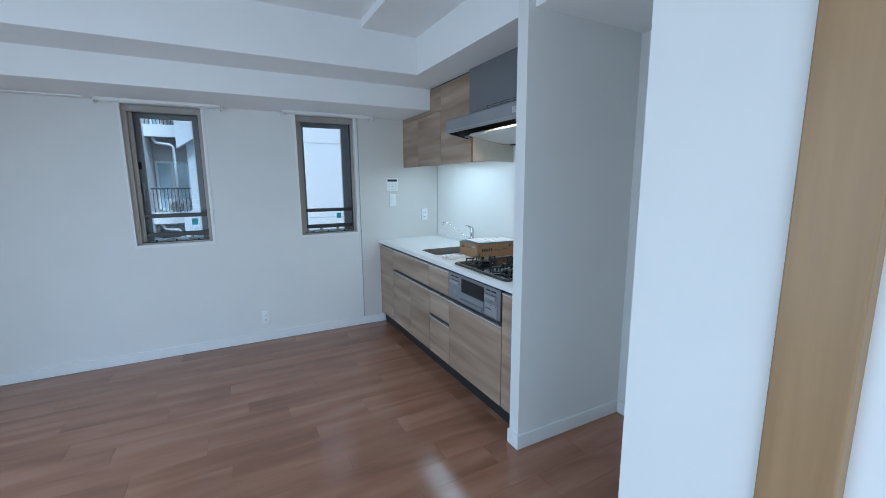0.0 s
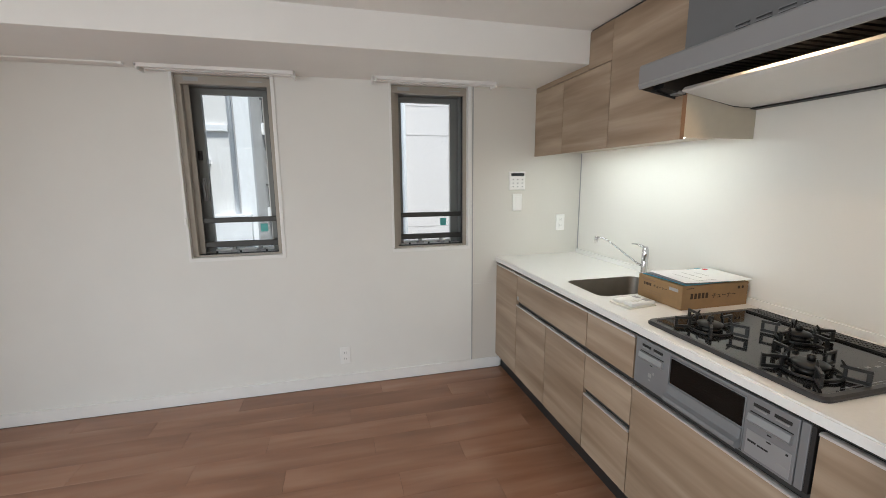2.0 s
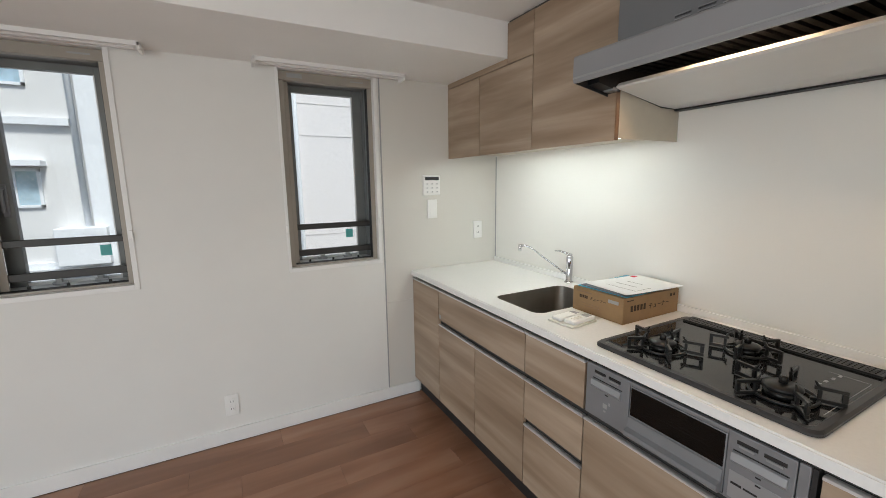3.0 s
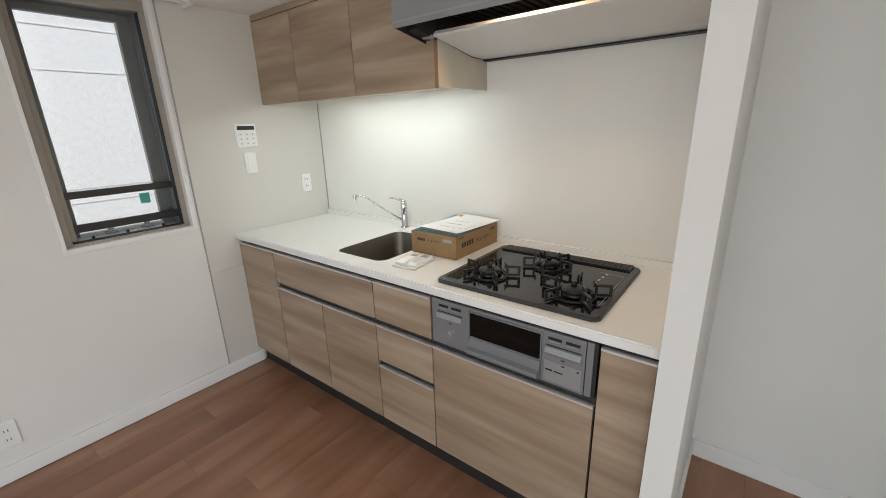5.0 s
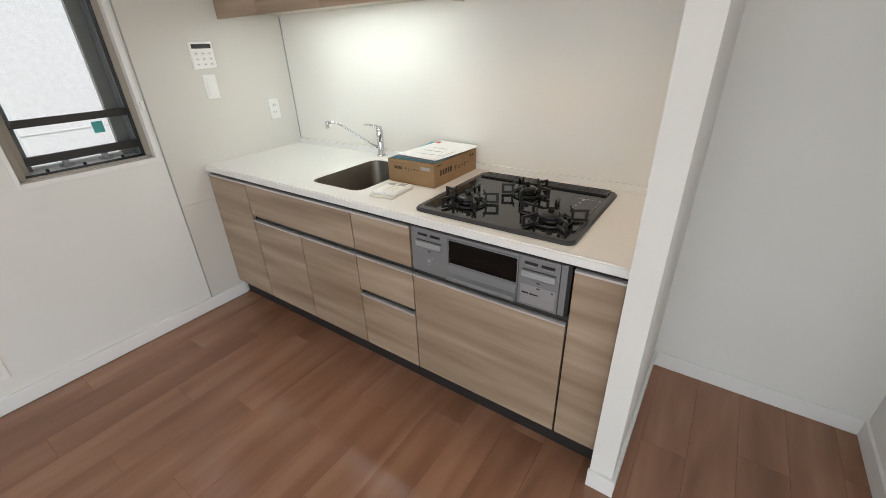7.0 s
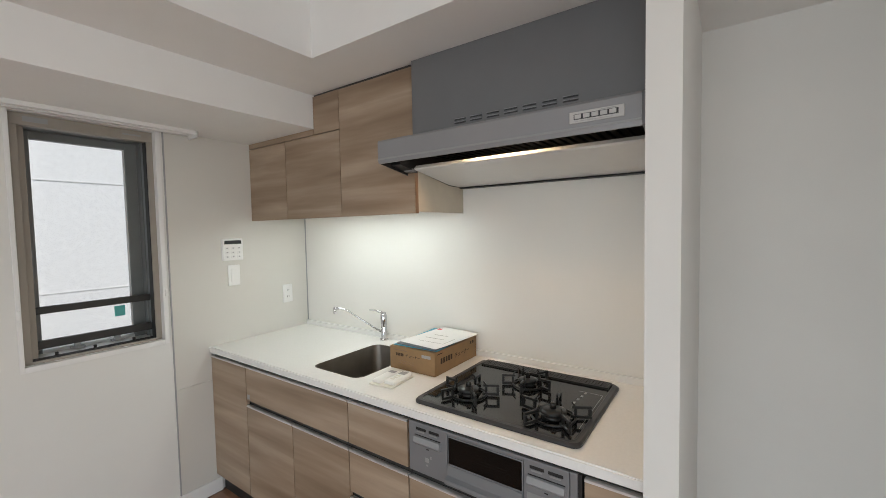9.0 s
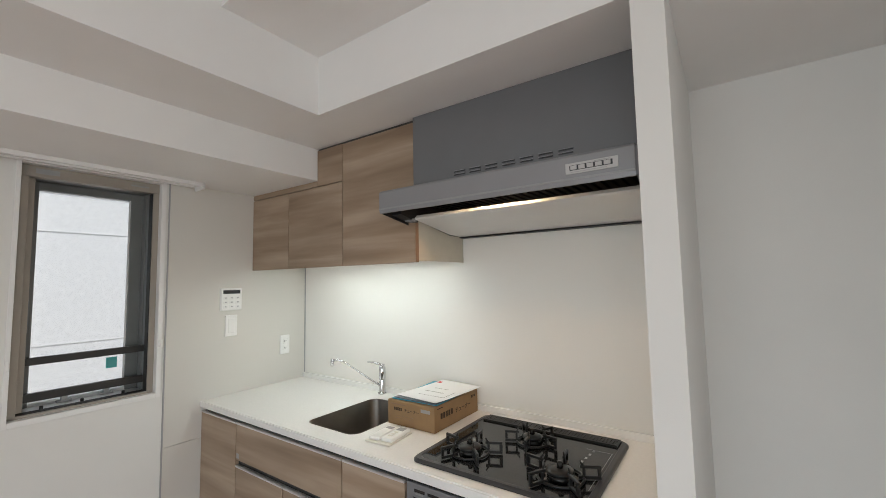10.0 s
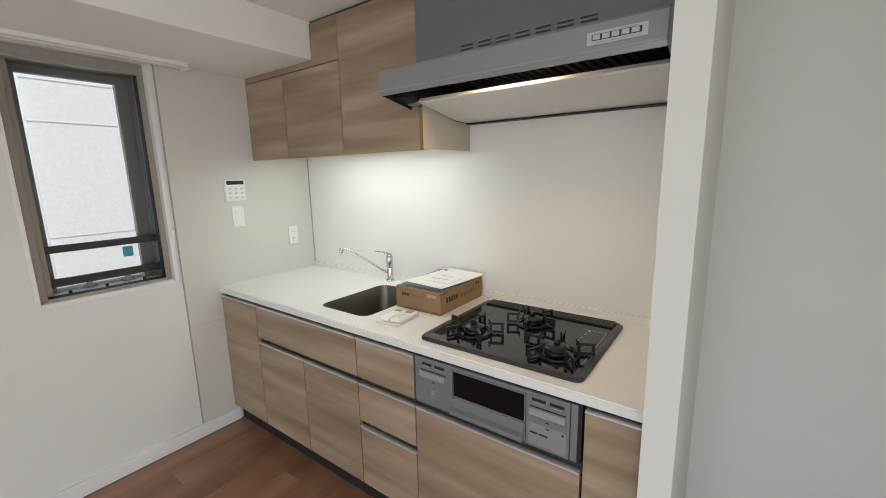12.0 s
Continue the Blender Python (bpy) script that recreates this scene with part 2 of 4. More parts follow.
# ---- plan ----
KX = 0.69            # kitchen back wall
LX = -3.55           # far side wall
BY = -5.4            # wall behind the start
FZ = -0.022          # floor level
SOFFIT, BEAM_Y, BEAM2_Y, BEAM2_Z = 2.231, -1.021, -0.634, 2.054
CEIL_A, CEIL_B, STEP_X = 2.547, 2.494, -0.424
WING0, WING1, WINGX = -2.295, -2.371, -0.043
NICHE_X = 0.750      # back of the fridge niche
NICHE_Y, HALL_X, HALL_Y = -3.14, -0.457, -3.32
WIN = [-2.030, -0.764]
WW, WZ0, WZ1 = 0.567, 0.920, 2.049

# ---- large structure ----
floor = solid("floor", boxes(((LX - 0.2, BY - 0.2, FZ - 0.12), (0.95, 0.25, FZ - 0.006))), GAP, "brown wood-look plank floor in an empty flat", "floor")

a, b = WIN
t = 0.009
wb = boxes(
    ((LX - 0.2, 0, FZ), (a + t, 0.25, 2.7)), ((a + WW - t, 0, FZ), (b + t, 0.25, 2.7)), ((b + WW - t, 0, FZ), (KX + 0.2, 0.25, 2.7)),
    ((a + t, 0, FZ), (a + WW - t, 0.25, WZ0 + t)), ((b + t, 0, FZ), (b + WW - t, 0.25, WZ0 + t)),
    ((a + t, 0, WZ1 - t), (a + WW - t, 0.25, 2.7)), ((b + t, 0, WZ1 - t), (b + WW - t, 0.25, 2.7)))
solid("wall_north", wb, WALL, "white papered wall with two narrow windows", "wall")
solid("wall_east", boxes(((KX, WING0 - 0.04, FZ), (KX + 0.15, 0, 2.7)), ((NICHE_X, BY, FZ), (KX + 0.15, WING0 - 0.04, 2.7))), WALL, "white wall behind the kitchen and fridge niche", "wall")
solid("wall_west", boxes(((LX - 0.15, -1.45, FZ), (LX, 0, 2.7)), ((LX - 0.15, BY, FZ), (LX, -4.05, 2.7)), ((LX - 0.15, -4.05, 2.15), (LX, -1.45, 2.7))), WALL, "white papered side wall of the room", "wall")
solid("wall_south", boxes(((LX - 0.15, BY - 0.15, FZ), (-3.25, BY, 2.7)), ((-0.75, BY - 0.15, FZ), (KX + 0.15, BY, 2.7)), ((-3.25, BY - 0.15, 2.1), (-0.75, BY, 2.7))), WALL, "white wall with a wide balcony opening", "wall")
wing = boxes(((WINGX, WING1, FZ), (NICHE_X, WING0, SOFFIT)), ((WINGX, WING1, SOFFIT), (0.0, WING0, 2.6)))
solid("wall_wing", wing, WALL, "narrow white wing wall beside the kitchen", "wall")
solid("wall_niche", boxes(((-0.15, HALL_Y, FZ), (NICHE_X, NICHE_Y, SOFFIT))), WALL, "white wall closing the fridge niche", "wall")
solid("wall_hall", boxes(((HALL_X, -3.70, FZ), (HALL_X + 0.12, HALL_Y, 2.6)), ((HALL_X, BY, FZ), (HALL_X + 0.12, -4.52, 2.6)), ((HALL_X, -4.52, 2.06), (HALL_X + 0.12, -3.70, 2.6)),
      ((HALL_X + 0.12, HALL_Y - 0.1, FZ), (KX, HALL_Y, 2.6))), WALL, "white papered wall beside a wooden door casing", "wall")

solid("ceiling", boxes(((LX - 0.2, BY - 0.2, CEIL_A), (STEP_X, BEAM_Y, 2.7)), ((STEP_X, BY - 0.2, CEIL_B), (KX + 0.15, BEAM_Y, 2.7))), CEIL, "white ceiling with a shallow step", "ceiling")
solid("ceiling_beam_north", boxes(((LX - 0.1, BEAM_Y, SOFFIT), (0.0, 0.05, 2.7))), CEIL, "white boxed ceiling beam over the window wall", "beam")
solid("ceiling_beam_lower", boxes(((LX - 0.1, BEAM2_Y, BEAM2_Z), (KX + 0.05, 0.02, SOFFIT + 0.001)), bevel=0.0015), CEIL, "lower white boxed beam above the windows", "beam")
solid("ceiling_soffit", boxes(((0.0, HALL_Y, SOFFIT), (KX + 0.1, 0.05, 2.7))), CEIL, "white dropped soffit over the kitchen", "soffit")
# Unseen slab added above the ceiling to keep the sun out.
solid("roof", boxes(((LX - 0.3, BY - 0.3, 2.7), (KX + 0.3, 0.3, 2.95))), PALE, "unseen slab added over the flat to keep the sun out", "roof")


def baseboard(x0, y0, x1, y1):
    if abs(y1 - y0) < abs(x1 - x0):
        lo, hi = (x0, min(y0, y1), FZ), (x1, max(y0, y1), 0.058)
    else:
        lo, hi = (min(x0, x1), y0, FZ), (max(x0, x1), y1, 0.058)
    solid("baseboard", box(lo, hi, 0.0018), TRIM, "low white baseboard along the wall", "baseboard")


T = 0.013
baseboard(LX + T, -T, 0.040, 0)
baseboard(LX, -1.45, LX + T, 0)
baseboard(NICHE_X - T, NICHE_Y + T, NICHE_X, WING1 - T)
baseboard(WINGX, WING1 - T, NICHE_X, WING1)
baseboard(WINGX - T, WING1 - T, WINGX, WING0 + 0.004)
baseboard(-0.15, NICHE_Y, NICHE_X, NICHE_Y + T)
baseboard(HALL_X - T, -3.62, HALL_X, HALL_Y)

door = thing("door_1", (HALL_X, -4.11, FZ), "white flush door in a pale wooden casing", "door", kind="structure")
part("door_leaf", box((HALL_X + 0.02, -4.50, FZ + 0.008), (HALL_X + 0.055, -3.72, 2.04), 0.002), TRIM, door)
for lo, hi in (((HALL_X - 0.016, -3.745, FZ), (HALL_X + 0.06, -3.63, 2.12)), ((HALL_X - 0.016, -4.59, FZ), (HALL_X + 0.06, -4.475, 2.12)), ((HALL_X - 0.016, -4.475, 2.03), (HALL_X + 0.06, -3.745, 2.12))):
    part("door_casing", box(lo, hi, 0.004), CASING, door, "pale brown wooden casing")

# wall panels beside the sink and behind the hob
wp = thing("wall_panel_side", (0.25, 0, FZ + 0.06), "off-white kitchen wall panel with a thin joint", "wall panel", kind="structure")
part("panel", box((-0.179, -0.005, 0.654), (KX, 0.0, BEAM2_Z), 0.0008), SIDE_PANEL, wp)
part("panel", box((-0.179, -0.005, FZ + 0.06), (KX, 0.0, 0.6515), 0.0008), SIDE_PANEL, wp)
part("joint_strip", box((-0.185, -0.007, FZ + 0.06), (-0.179, 0.0, BEAM2_Z)), GREYKEY, wp)
wk = thing("wall_panel_kitchen", (KX, -1.1, 0.87), "glossy off-white splashback panel", "splashback", kind="structure")
part("panel", box((KX - 0.006, WING0, 0.87), (KX, -0.005, SOFFIT), 0.0008), PANEL, wk)
part("corner_strip", box((KX - 0.011, -0.010, 0.87), (KX - 0.006, -0.005, 1.60)), SILVERLT, wk, "thin grey corner strip")
part("end_strip", box((KX - 0.010, WING0, 0.87), (KX - 0.0065, WING0 + 0.008, 1.70)), SILVERLT, wk)


# ---- windows ----
def window(x0):
    """A narrow casement in its white lining, seen from inside; x0: its edge."""
    w = thing("window_1", (x0, 0, WZ0), "narrow bronze aluminium window with two guard rails", "window", "windows in the white wall", "structure")
    x1, z0, z1 = x0 + WW, WZ0, WZ1
    part("window_trim", boxes(((x0, -0.006, z0), (x0 + 0.016, 0.036, z1)), ((x1 - 0.022, -0.006, z0), (x1, 0.036, z1)),
         ((x0 + 0.016, -0.006, z0), (x1 - 0.022, 0.036, z0 + 0.024)), ((x0 + 0.016, -0.006, z1 - 0.010), (x1 - 0.022, 0.036, z1)), bevel=0.0015), TRIM, w, "white window lining")
    i0, i1, j0, j1 = x0 + 0.014, x1 - 0.022, z0 + 0.024, z1 - 0.010
    part("window_frame", boxes(((i0, 0.030, j0), (i0 + 0.032, 0.075, j1)), ((i1 - 0.026, 0.030, j0), (i1, 0.075, j1)), ((i0, 0.030, j0 - 0.004), (i1, 0.08, j0 + 0.012)),
         bevel=0.0015), FRAME, w, "bronze aluminium frame")
    part("gasket", boxes(((i1 - 0.0290, 0.040, j0 + 0.012), (i1 - 0.0262, 0.078, j1 - 0.052)), ((i0 + 0.034, 0.036, j0 + 0.0122), (i1 - 0.028, 0.078, j0 + 0.0145))), DARK, w, "black rubber gasket")
    part("screen_box", box((i0 + 0.001, 0.026, j1 - 0.052), (i1 - 0.001, 0.07, j1 - 0.001), 0.003), FRAME, w)
    part("screen_label", box((i0 + 0.05, 0.0245, j1 - 0.036), (i0 + 0.13, 0.027, j1 - 0.014)), SILVERLT, w, "small pale maker's label")
    part("screen_label", box((i1 - 0.13, 0.0245, j1 - 0.030), (i1 - 0.05, 0.027, j1 - 0.022)), SILVERLT, w)
    rib = bmesh.new()
    for k in range(6):
        box((i1 - 0.026 + 0.003 * (k % 2), 0.076 + 0.026 * k, j0), (i1, 0.098 + 0.026 * k, j1), 0.001, rib)
    box((i0, 0.087, j1 - 0.045), (i1, 0.18, j1), 0.001, rib)
    part("sill_channel", box((i0 + 0.026, 0.081, j0 - 0.004), (i1 - 0.026, 0.18, j0 + 0.010), 0.001), SILL, w, "pale metal sill channel")
    part("channel", rib, SASH, w)
    jamb = bmesh.new()
    for k in range(6):
        box((i0, 0.0755 + 0.0176 * k, j0), (i0 + 0.032 - 0.006 * (k % 2), 0.0925 + 0.0176 * k, j1 - 0.046), 0.001, jamb)
    part("screen_guide", box((i0 + 0.001, 0.0785, j0 + 0.013), (i0 + 0.060, 0.0870, j1 - 0.047), 0.002), FRAME, w, "bronze inner stile")
    part("jamb", jamb, FRAME, w, "bronze ribbed jamb")
    s0, s1, r0, r1 = i0 + 0.026, i1 - 0.026, j0 + 0.006, j1 - 0.03
    sash = part("sash", boxes(((s0, 0.182, r0), (s0 + 0.066, 0.222, r1)), ((s1 - 0.050, 0.182, r0), (s1, 0.222, r1)), ((s0, 0.184, r1 - 0.05), (s1, 0.220, r1)), bevel=0.002), SASH, w, "dark grey sash")
    # The dark sash's lower rail is coloured pale to stand for the lit sill.
    part("bottom_rail", box((s0, 0.183, r0), (s1, 0.221, r0 + 0.018), 0.002), SILL, sash, "lower sash rail coloured pale for the lit sill")
    # Added pale strip paints the bright lit edge beside the glass.
    part("lit_edge_strip", box((s1 - 0.0565, 0.190, r0 + 0.018), (s1 - 0.0502, 0.198, r1 - 0.05)), SILL, sash, "pale strip for the bright lit edge beside the glass")
    pane = part("pane", box((s0 + 0.06, 0.199, r0 + 0.012), (s1 - 0.045, 0.203, r1 - 0.045)), GLASS, sash)
    pane.visible_shadow = False
    wires = bmesh.new()
    gx0, gx1, gz0, gz1 = s0 + 0.062, s1 - 0.047, r0 + 0.014, r1 - 0.047
    for k in range(-32, 14):
        for way in (1, -1):
            c = gx0 + 0.030 * k
            u0, u1 = max(gx0, c), min(gx1, c + gz1 - gz0)
            if u1 - u0 < 0.004:
                continue
            ends = [(u, gz0 + u - c if way > 0 else gz1 - (u - c)) for u in (u0, u1)]
            tube([(ends[0][0], 0.2012, ends[0][1]), (ends[1][0], 0.2012, ends[1][1])], 0.00025, wires, 4)
    tagged(part("wire_mesh", wires, WIRE, sash, "fine diagonal wire mesh in the glass"), kind="stuff")
    part("sticker", box((s1 - 0.128, 0.1965, r0 + 0.125), (s1 - 0.082, 0.198, r0 + 0.180)), TEAL, sash, "small teal safety sticker")
    hl = box((s0 + 0.030, 0.168, r0 + 0.34), (s0 + 0.052, 0.182, r0 + 0.49), 0.003)
    tube([(s0 + 0.041, 0.168, r0 + 0.47), (s0 + 0.041, 0.150, r0 + 0.47), (s0 + 0.041, 0.146, r0 + 0.46), (s0 + 0.041, 0.146, r0 + 0.36)], 0.007, hl, 8)
    part("handle", hl, SILVER, sash, "grey lever handle")
    part("latch", box((s0 + 0.02, 0.17, r0 + 0.60), (s0 + 0.045, 0.182, r0 + 0.66), 0.003), DARK, sash)
    for za, zb in ((1.153, 1.186), (0.994, 1.031)):
        g = part("guard_rail", box((i0 + 0.030, 0.0885, za), (i1 - 0.020, 0.112, zb), 0.003), GUARD, w, "dark guard rail")
        part("end_cap", box((i1 - 0.024, 0.084, za - 0.004), (i1 - 0.018, 0.116, zb + 0.004), 0.001), DARK, g)
    for u in (0.20, 0.36):
        c = box((x0 + u, 0.150, j0 + 0.010), (x0 + u + 0.055, 0.178, j0 + 0.022), 0.003)
        box((x0 + u + 0.014, 0.148, j0 + 0.020), (x0 + u + 0.038, 0.174, j0 + 0.042), 0.004, c)
        part("hinge_stay", c, GREYKEY, w, "small grey window stay")
    for u in (0.13, 0.27, 0.43):
        part("clip", box((x0 + u, 0.084, j0 + 0.010), (x0 + u + 0.012, 0.094, j0 + 0.026), 0.002), DARK, w)
    part("cord_clip", box((x1 - 0.014, -0.016, 1.175), (x1 + 0.001, -0.006, 1.215), 0.003), PLASTIC, w, "white cord clip")
    part("cord_clip", box((x0 - 0.001, -0.016, 1.155), (x0 + 0.012, -0.006, 1.195), 0.003), PLASTIC, w)
    return w


first = window(WIN[0])
copy_thing(first, pose(WIN[1], 0, WZ0)).name = "window_2"


def curtain_board(x0, x1):
    """A slim white curtain board with a track under the beam."""
    th = thing("curtain_rail", ((x0 + x1) / 2, -0.06, BEAM2_Z), "slim white curtain rail board under the beam", "curtain rail", "curtain rails over the windows")
    b1 = box((x0, -0.128, BEAM2_Z - 0.020), (x1, -0.112, BEAM2_Z), 0.002)
    box((x0, -0.116, BEAM2_Z - 0.008), (x1, -0.008, BEAM2_Z), 0.001, b1)
    part("board", b1, TRIM, th)
    for xe in (x0, x1 - 0.014):
        part("return", box((xe, -0.128, BEAM2_Z - 0.034), (xe + 0.014, -0.03, BEAM2_Z - 0.001), 0.003), TRIM, th)
    part("track", boxes(((x0 + 0.03, -0.075, BEAM2_Z - 0.020), (x1 - 0.03, -0.050, BEAM2_Z - 0.008)), bevel=0.002), PLASTIC, th)


curtain_board(-2.150, -1.328)
curtain_board(-0.877, -0.057)
rail = thing("ceiling_track", (-2.65, -0.10, BEAM2_Z), "thin white hanging track under the beam", "ceiling track")
part("track", box((-3.08, -0.125, BEAM2_Z - 0.010), (-2.21, -0.105, BEAM2_Z), 0.002), TRIM, rail)
part("end_cap", box((-2.224, -0.128, BEAM2_Z - 0.014), (-2.205, -0.102, BEAM2_Z), 0.002), PLASTIC, rail)

# ---- kitchen base units ----
FX0, FX1 = 0.008, 0.027


def front(name, y0, y1, z0, z1, parent, label=""):
    """A wood front with a bright aluminium lip along its upper edge."""
    g = 0.0030
    f = part(name, box((FX0, y1 + g, z0 + g), (FX1, y0 - g, z1 - 0.006), 0.0012), FRONT, parent, label)
    part("handle_rail", prism([(FX0 - 0.003, z1 - 0.006), (FX0 - 0.003, z1 + 0.001), (FX0 + 0.004, z1 + 0.003), (FX1, z1), (FX1, z1 - 0.006)], y1 + g, y0 - g), ALU, f, "aluminium finger rail")
    return f


def channel(y0, y1, z0, z1, parent):
    part("recess", box((FX1 + 0.002, y1 + 0.001, z0), (FX1 + 0.006, y0 - 0.001, z1), 0.001), CHANNEL, parent, "metal finger recess with shade in its dark grey")


def unit(name, y0, y1, label):
    u = thing(name, (0.35, (y0 + y1) / 2, FZ), label, "kitchen cabinet", "base cabinets under the worktop")
    bottom = 0.086
    bm = boxes(((FX1 + 0.007, y1 + 0.0005, bottom), (KX - 0.02, y0 - 0.0005, bottom + 0.016)), ((FX1 + 0.007, y0 - 0.017, bottom), (KX - 0.02, y0 - 0.0005, 0.815)),
               ((FX1 + 0.007, y1 + 0.0005, bottom), (KX - 0.02, y1 + 0.017, 0.815)), ((KX - 0.03, y1 + 0.017, bottom), (KX - 0.02, y0 - 0.017, 0.815)), ((FX1 + 0.007, y1 + 0.017, bottom + 0.016), (FX1 + 0.012, y0 - 0.017, 0.66)))
    # Carcass kept near-black: the shade between the fronts is in its colour.
    part("body", bm, DARK, u)
    part("toe_kick", box((0.054, y1 + 0.0004, FZ), (0.07, y0 - 0.0004, bottom)), KICK, u, "black recessed toe kick")
    return u


Y = [-0.006, -0.374, -1.165, -1.492, -2.133, -2.291]
M = 0.773
u = unit("kitchen_base_cabinet", Y[0], Y[1], "base cabinet with one tall greige oak door")
front("door", Y[0], Y[1], 0.087, 0.797, u)
channel(Y[0], Y[1], 0.793, 0.818, u)

u = unit("sink_cabinet", Y[1], Y[2], "sink cabinet with one wide drawer over two doors")
front("drawer_front", Y[1], Y[2], 0.614, 0.797, u)
front("door", Y[1], -M, 0.087, 0.588, u)
front("door", -M, Y[2], 0.087, 0.588, u)
channel(Y[1], Y[2], 0.793, 0.818, u)
channel(Y[1], Y[2], 0.584, 0.618, u)
part("sticker", box((FX0 - 0.0006, Y[1] - 0.032, 0.626), (FX0 + 0.001, Y[1] - 0.010, 0.650)), SILVERLT, u, "small pale sticker")

u = unit("drawer_cabinet", Y[2], Y[3], "narrow cabinet with three greige oak drawers")
for z0, z1 in ((0.614, 0.797), (0.406, 0.588), (0.087, 0.380)):
    front("drawer_front", Y[2], Y[3], z0, z1, u)
channel(Y[2], Y[3], 0.793, 0.818, u)
channel(Y[2], Y[3], 0.584, 0.618, u)
channel(Y[2], Y[3], 0.376, 0.410, u)

u = unit("stove_cabinet", Y[3], Y[4], "cabinet under the hob with one wide drawer front")
front("drawer_front", Y[3], Y[4], 0.087, 0.588, u)
channel(Y[3], Y[4], 0.584, 0.620, u)

u = unit("kitchen_base_cabinet", Y[4], Y[5], "slim base cabinet with a narrow greige oak door")
front("door", Y[4] - 0.002, Y[5], 0.087, 0.797, u)
channel(Y[4], Y[5], 0.793, 0.818, u)
part("end_panel", box((FX1 - 0.01, WING0 + 0.001, 0.087), (0.40, Y[5] - 0.001, 0.818)), CHANNEL, u)

# worktop with the sink cut out
wt = thing("worktop", (0.35, -1.16, 0.818), "white solid-surface worktop with a low upstand", "worktop")
bm = bmesh.new()
outer = [bm.verts.new((x, y, 0.85)) for x, y in ((0.0, WING0 + 0.001), (KX - 0.0005, WING0 + 0.001), (KX - 0.0005, -0.006), (0.0, -0.006))]
inner = [bm.verts.new((x, y, 0.85)) for x, y in rounded(0.102, 0.560, -1.132, -0.800, 0.05)]
ed = [bm.edges.new((r[i], r[(i + 1) % len(r)])) for r in (outer, inner) for i in range(len(r))]
bmesh.ops.triangle_fill(bm, edges=ed, use_beauty=True)
res = bmesh.ops.extrude_face_region(bm, geom=list(bm.faces))
bmesh.ops.translate(bm, verts=[v for v in res["geom"] if isinstance(v, bmesh.types.BMVert)], vec=(0, 0, -0.032))
bmesh.ops.bevel(bm, geom=[e for e in bm.edges if all(abs(v.co.x) < 1e-4 and v.co.z > 0.84 for v in e.verts)], offset=0.005, segments=3, affect="EDGES")
part("slab", bm, TOP, wt)
part("upstand", box((KX - 0.020, WING0 + 0.001, 0.8460), (KX - 0.0065, -0.006, 0.880), 0.003), TOP, wt)

sk = thing("kitchen_sink", (0.33, -0.966, 0.66), "stainless steel undermount sink with rounded corners", "sink")
loops = [(rounded(0.1025, 0.5595, -1.1315, -0.8005, 0.0495), 0.8482), (rounded(0.1045, 0.5575, -1.1295, -0.8025, 0.0490), 0.8440), (rounded(0.107, 0.555, -1.127, -0.805, 0.050), 0.70),
         (rounded(0.125, 0.537, -1.11, -0.822, 0.06), 0.672), (rounded(0.16, 0.50, -1.08, -0.85, 0.05), 0.666)]
part("basin", loft(loops, False, True), STEEL, sk, smooth=True)
dr = disc(0.43, -0.966, 0.667, 0.671, 0.052)
disc(0.43, -0.966, 0.671, 0.675, 0.034, 0.030, dr)
part("drain", dr, DARK, sk, "dark sink drain", True)

fx, fy = 0.640, -0.784
fc = thing("kitchen_faucet", (fx, fy, 0.85), "chrome single-lever kitchen faucet with a long spout", "faucet")
bb = disc(fx, fy, 0.850, 0.857, 0.026)
tube([(fx, fy, 0.857), (fx, fy, 0.862), (fx, fy, 0.930), (fx, fy, 0.934), (fx, fy, 0.938), (fx, fy, 0.998), (fx, fy, 1.010)], [0.022, 0.0185, 0.0185, 0.0170, 0.0195, 0.0195, 0.012], bb, 24)
part("body", bb, CHROME, fc, smooth=True)
part("spout", tube([(fx - 0.010, fy + 0.010, 0.900), (fx - 0.030, fy + 0.028, 0.915), (fx - 0.155, fy + 0.130, 1.036), (fx - 0.172, fy + 0.146, 1.050), (fx - 0.186, fy + 0.165, 1.056), (fx - 0.203, fy + 0.192, 1.056)], [0.0075, 0.0062, 0.0056, 0.0058, 0.0062, 0.0080], None, 14), CHROME, fc, smooth=True)
part("aerator", tube([(fx - 0.203, fy + 0.192, 1.062), (fx - 0.203, fy + 0.192, 1.026)], [0.0095, 0.0105], None, 14), CHROME, fc, smooth=True)
lever = box((-0.011, -0.012, 0.0), (0.011, 0.030, 0.010), 0.004)
tube([(0, 0.02, 0.006), (0, 0.07, 0.012), (0, 0.116, 0.010)], [0.0085, 0.0055, 0.0045], lever, 12)
bmesh.ops.translate(lever, verts=lever.verts, vec=(fx, fy, 1.008))
part("lever", lever, CHROME, fc, smooth=True)

# ---- hob and grill ----
HX0, HX1, HY0, HY1 = 0.050, 0.604, -2.112, -1.484
hob = thing("gas_hob", (0.35, -1.80, 0.85), "black enamel three-burner gas hob", "gas hob")
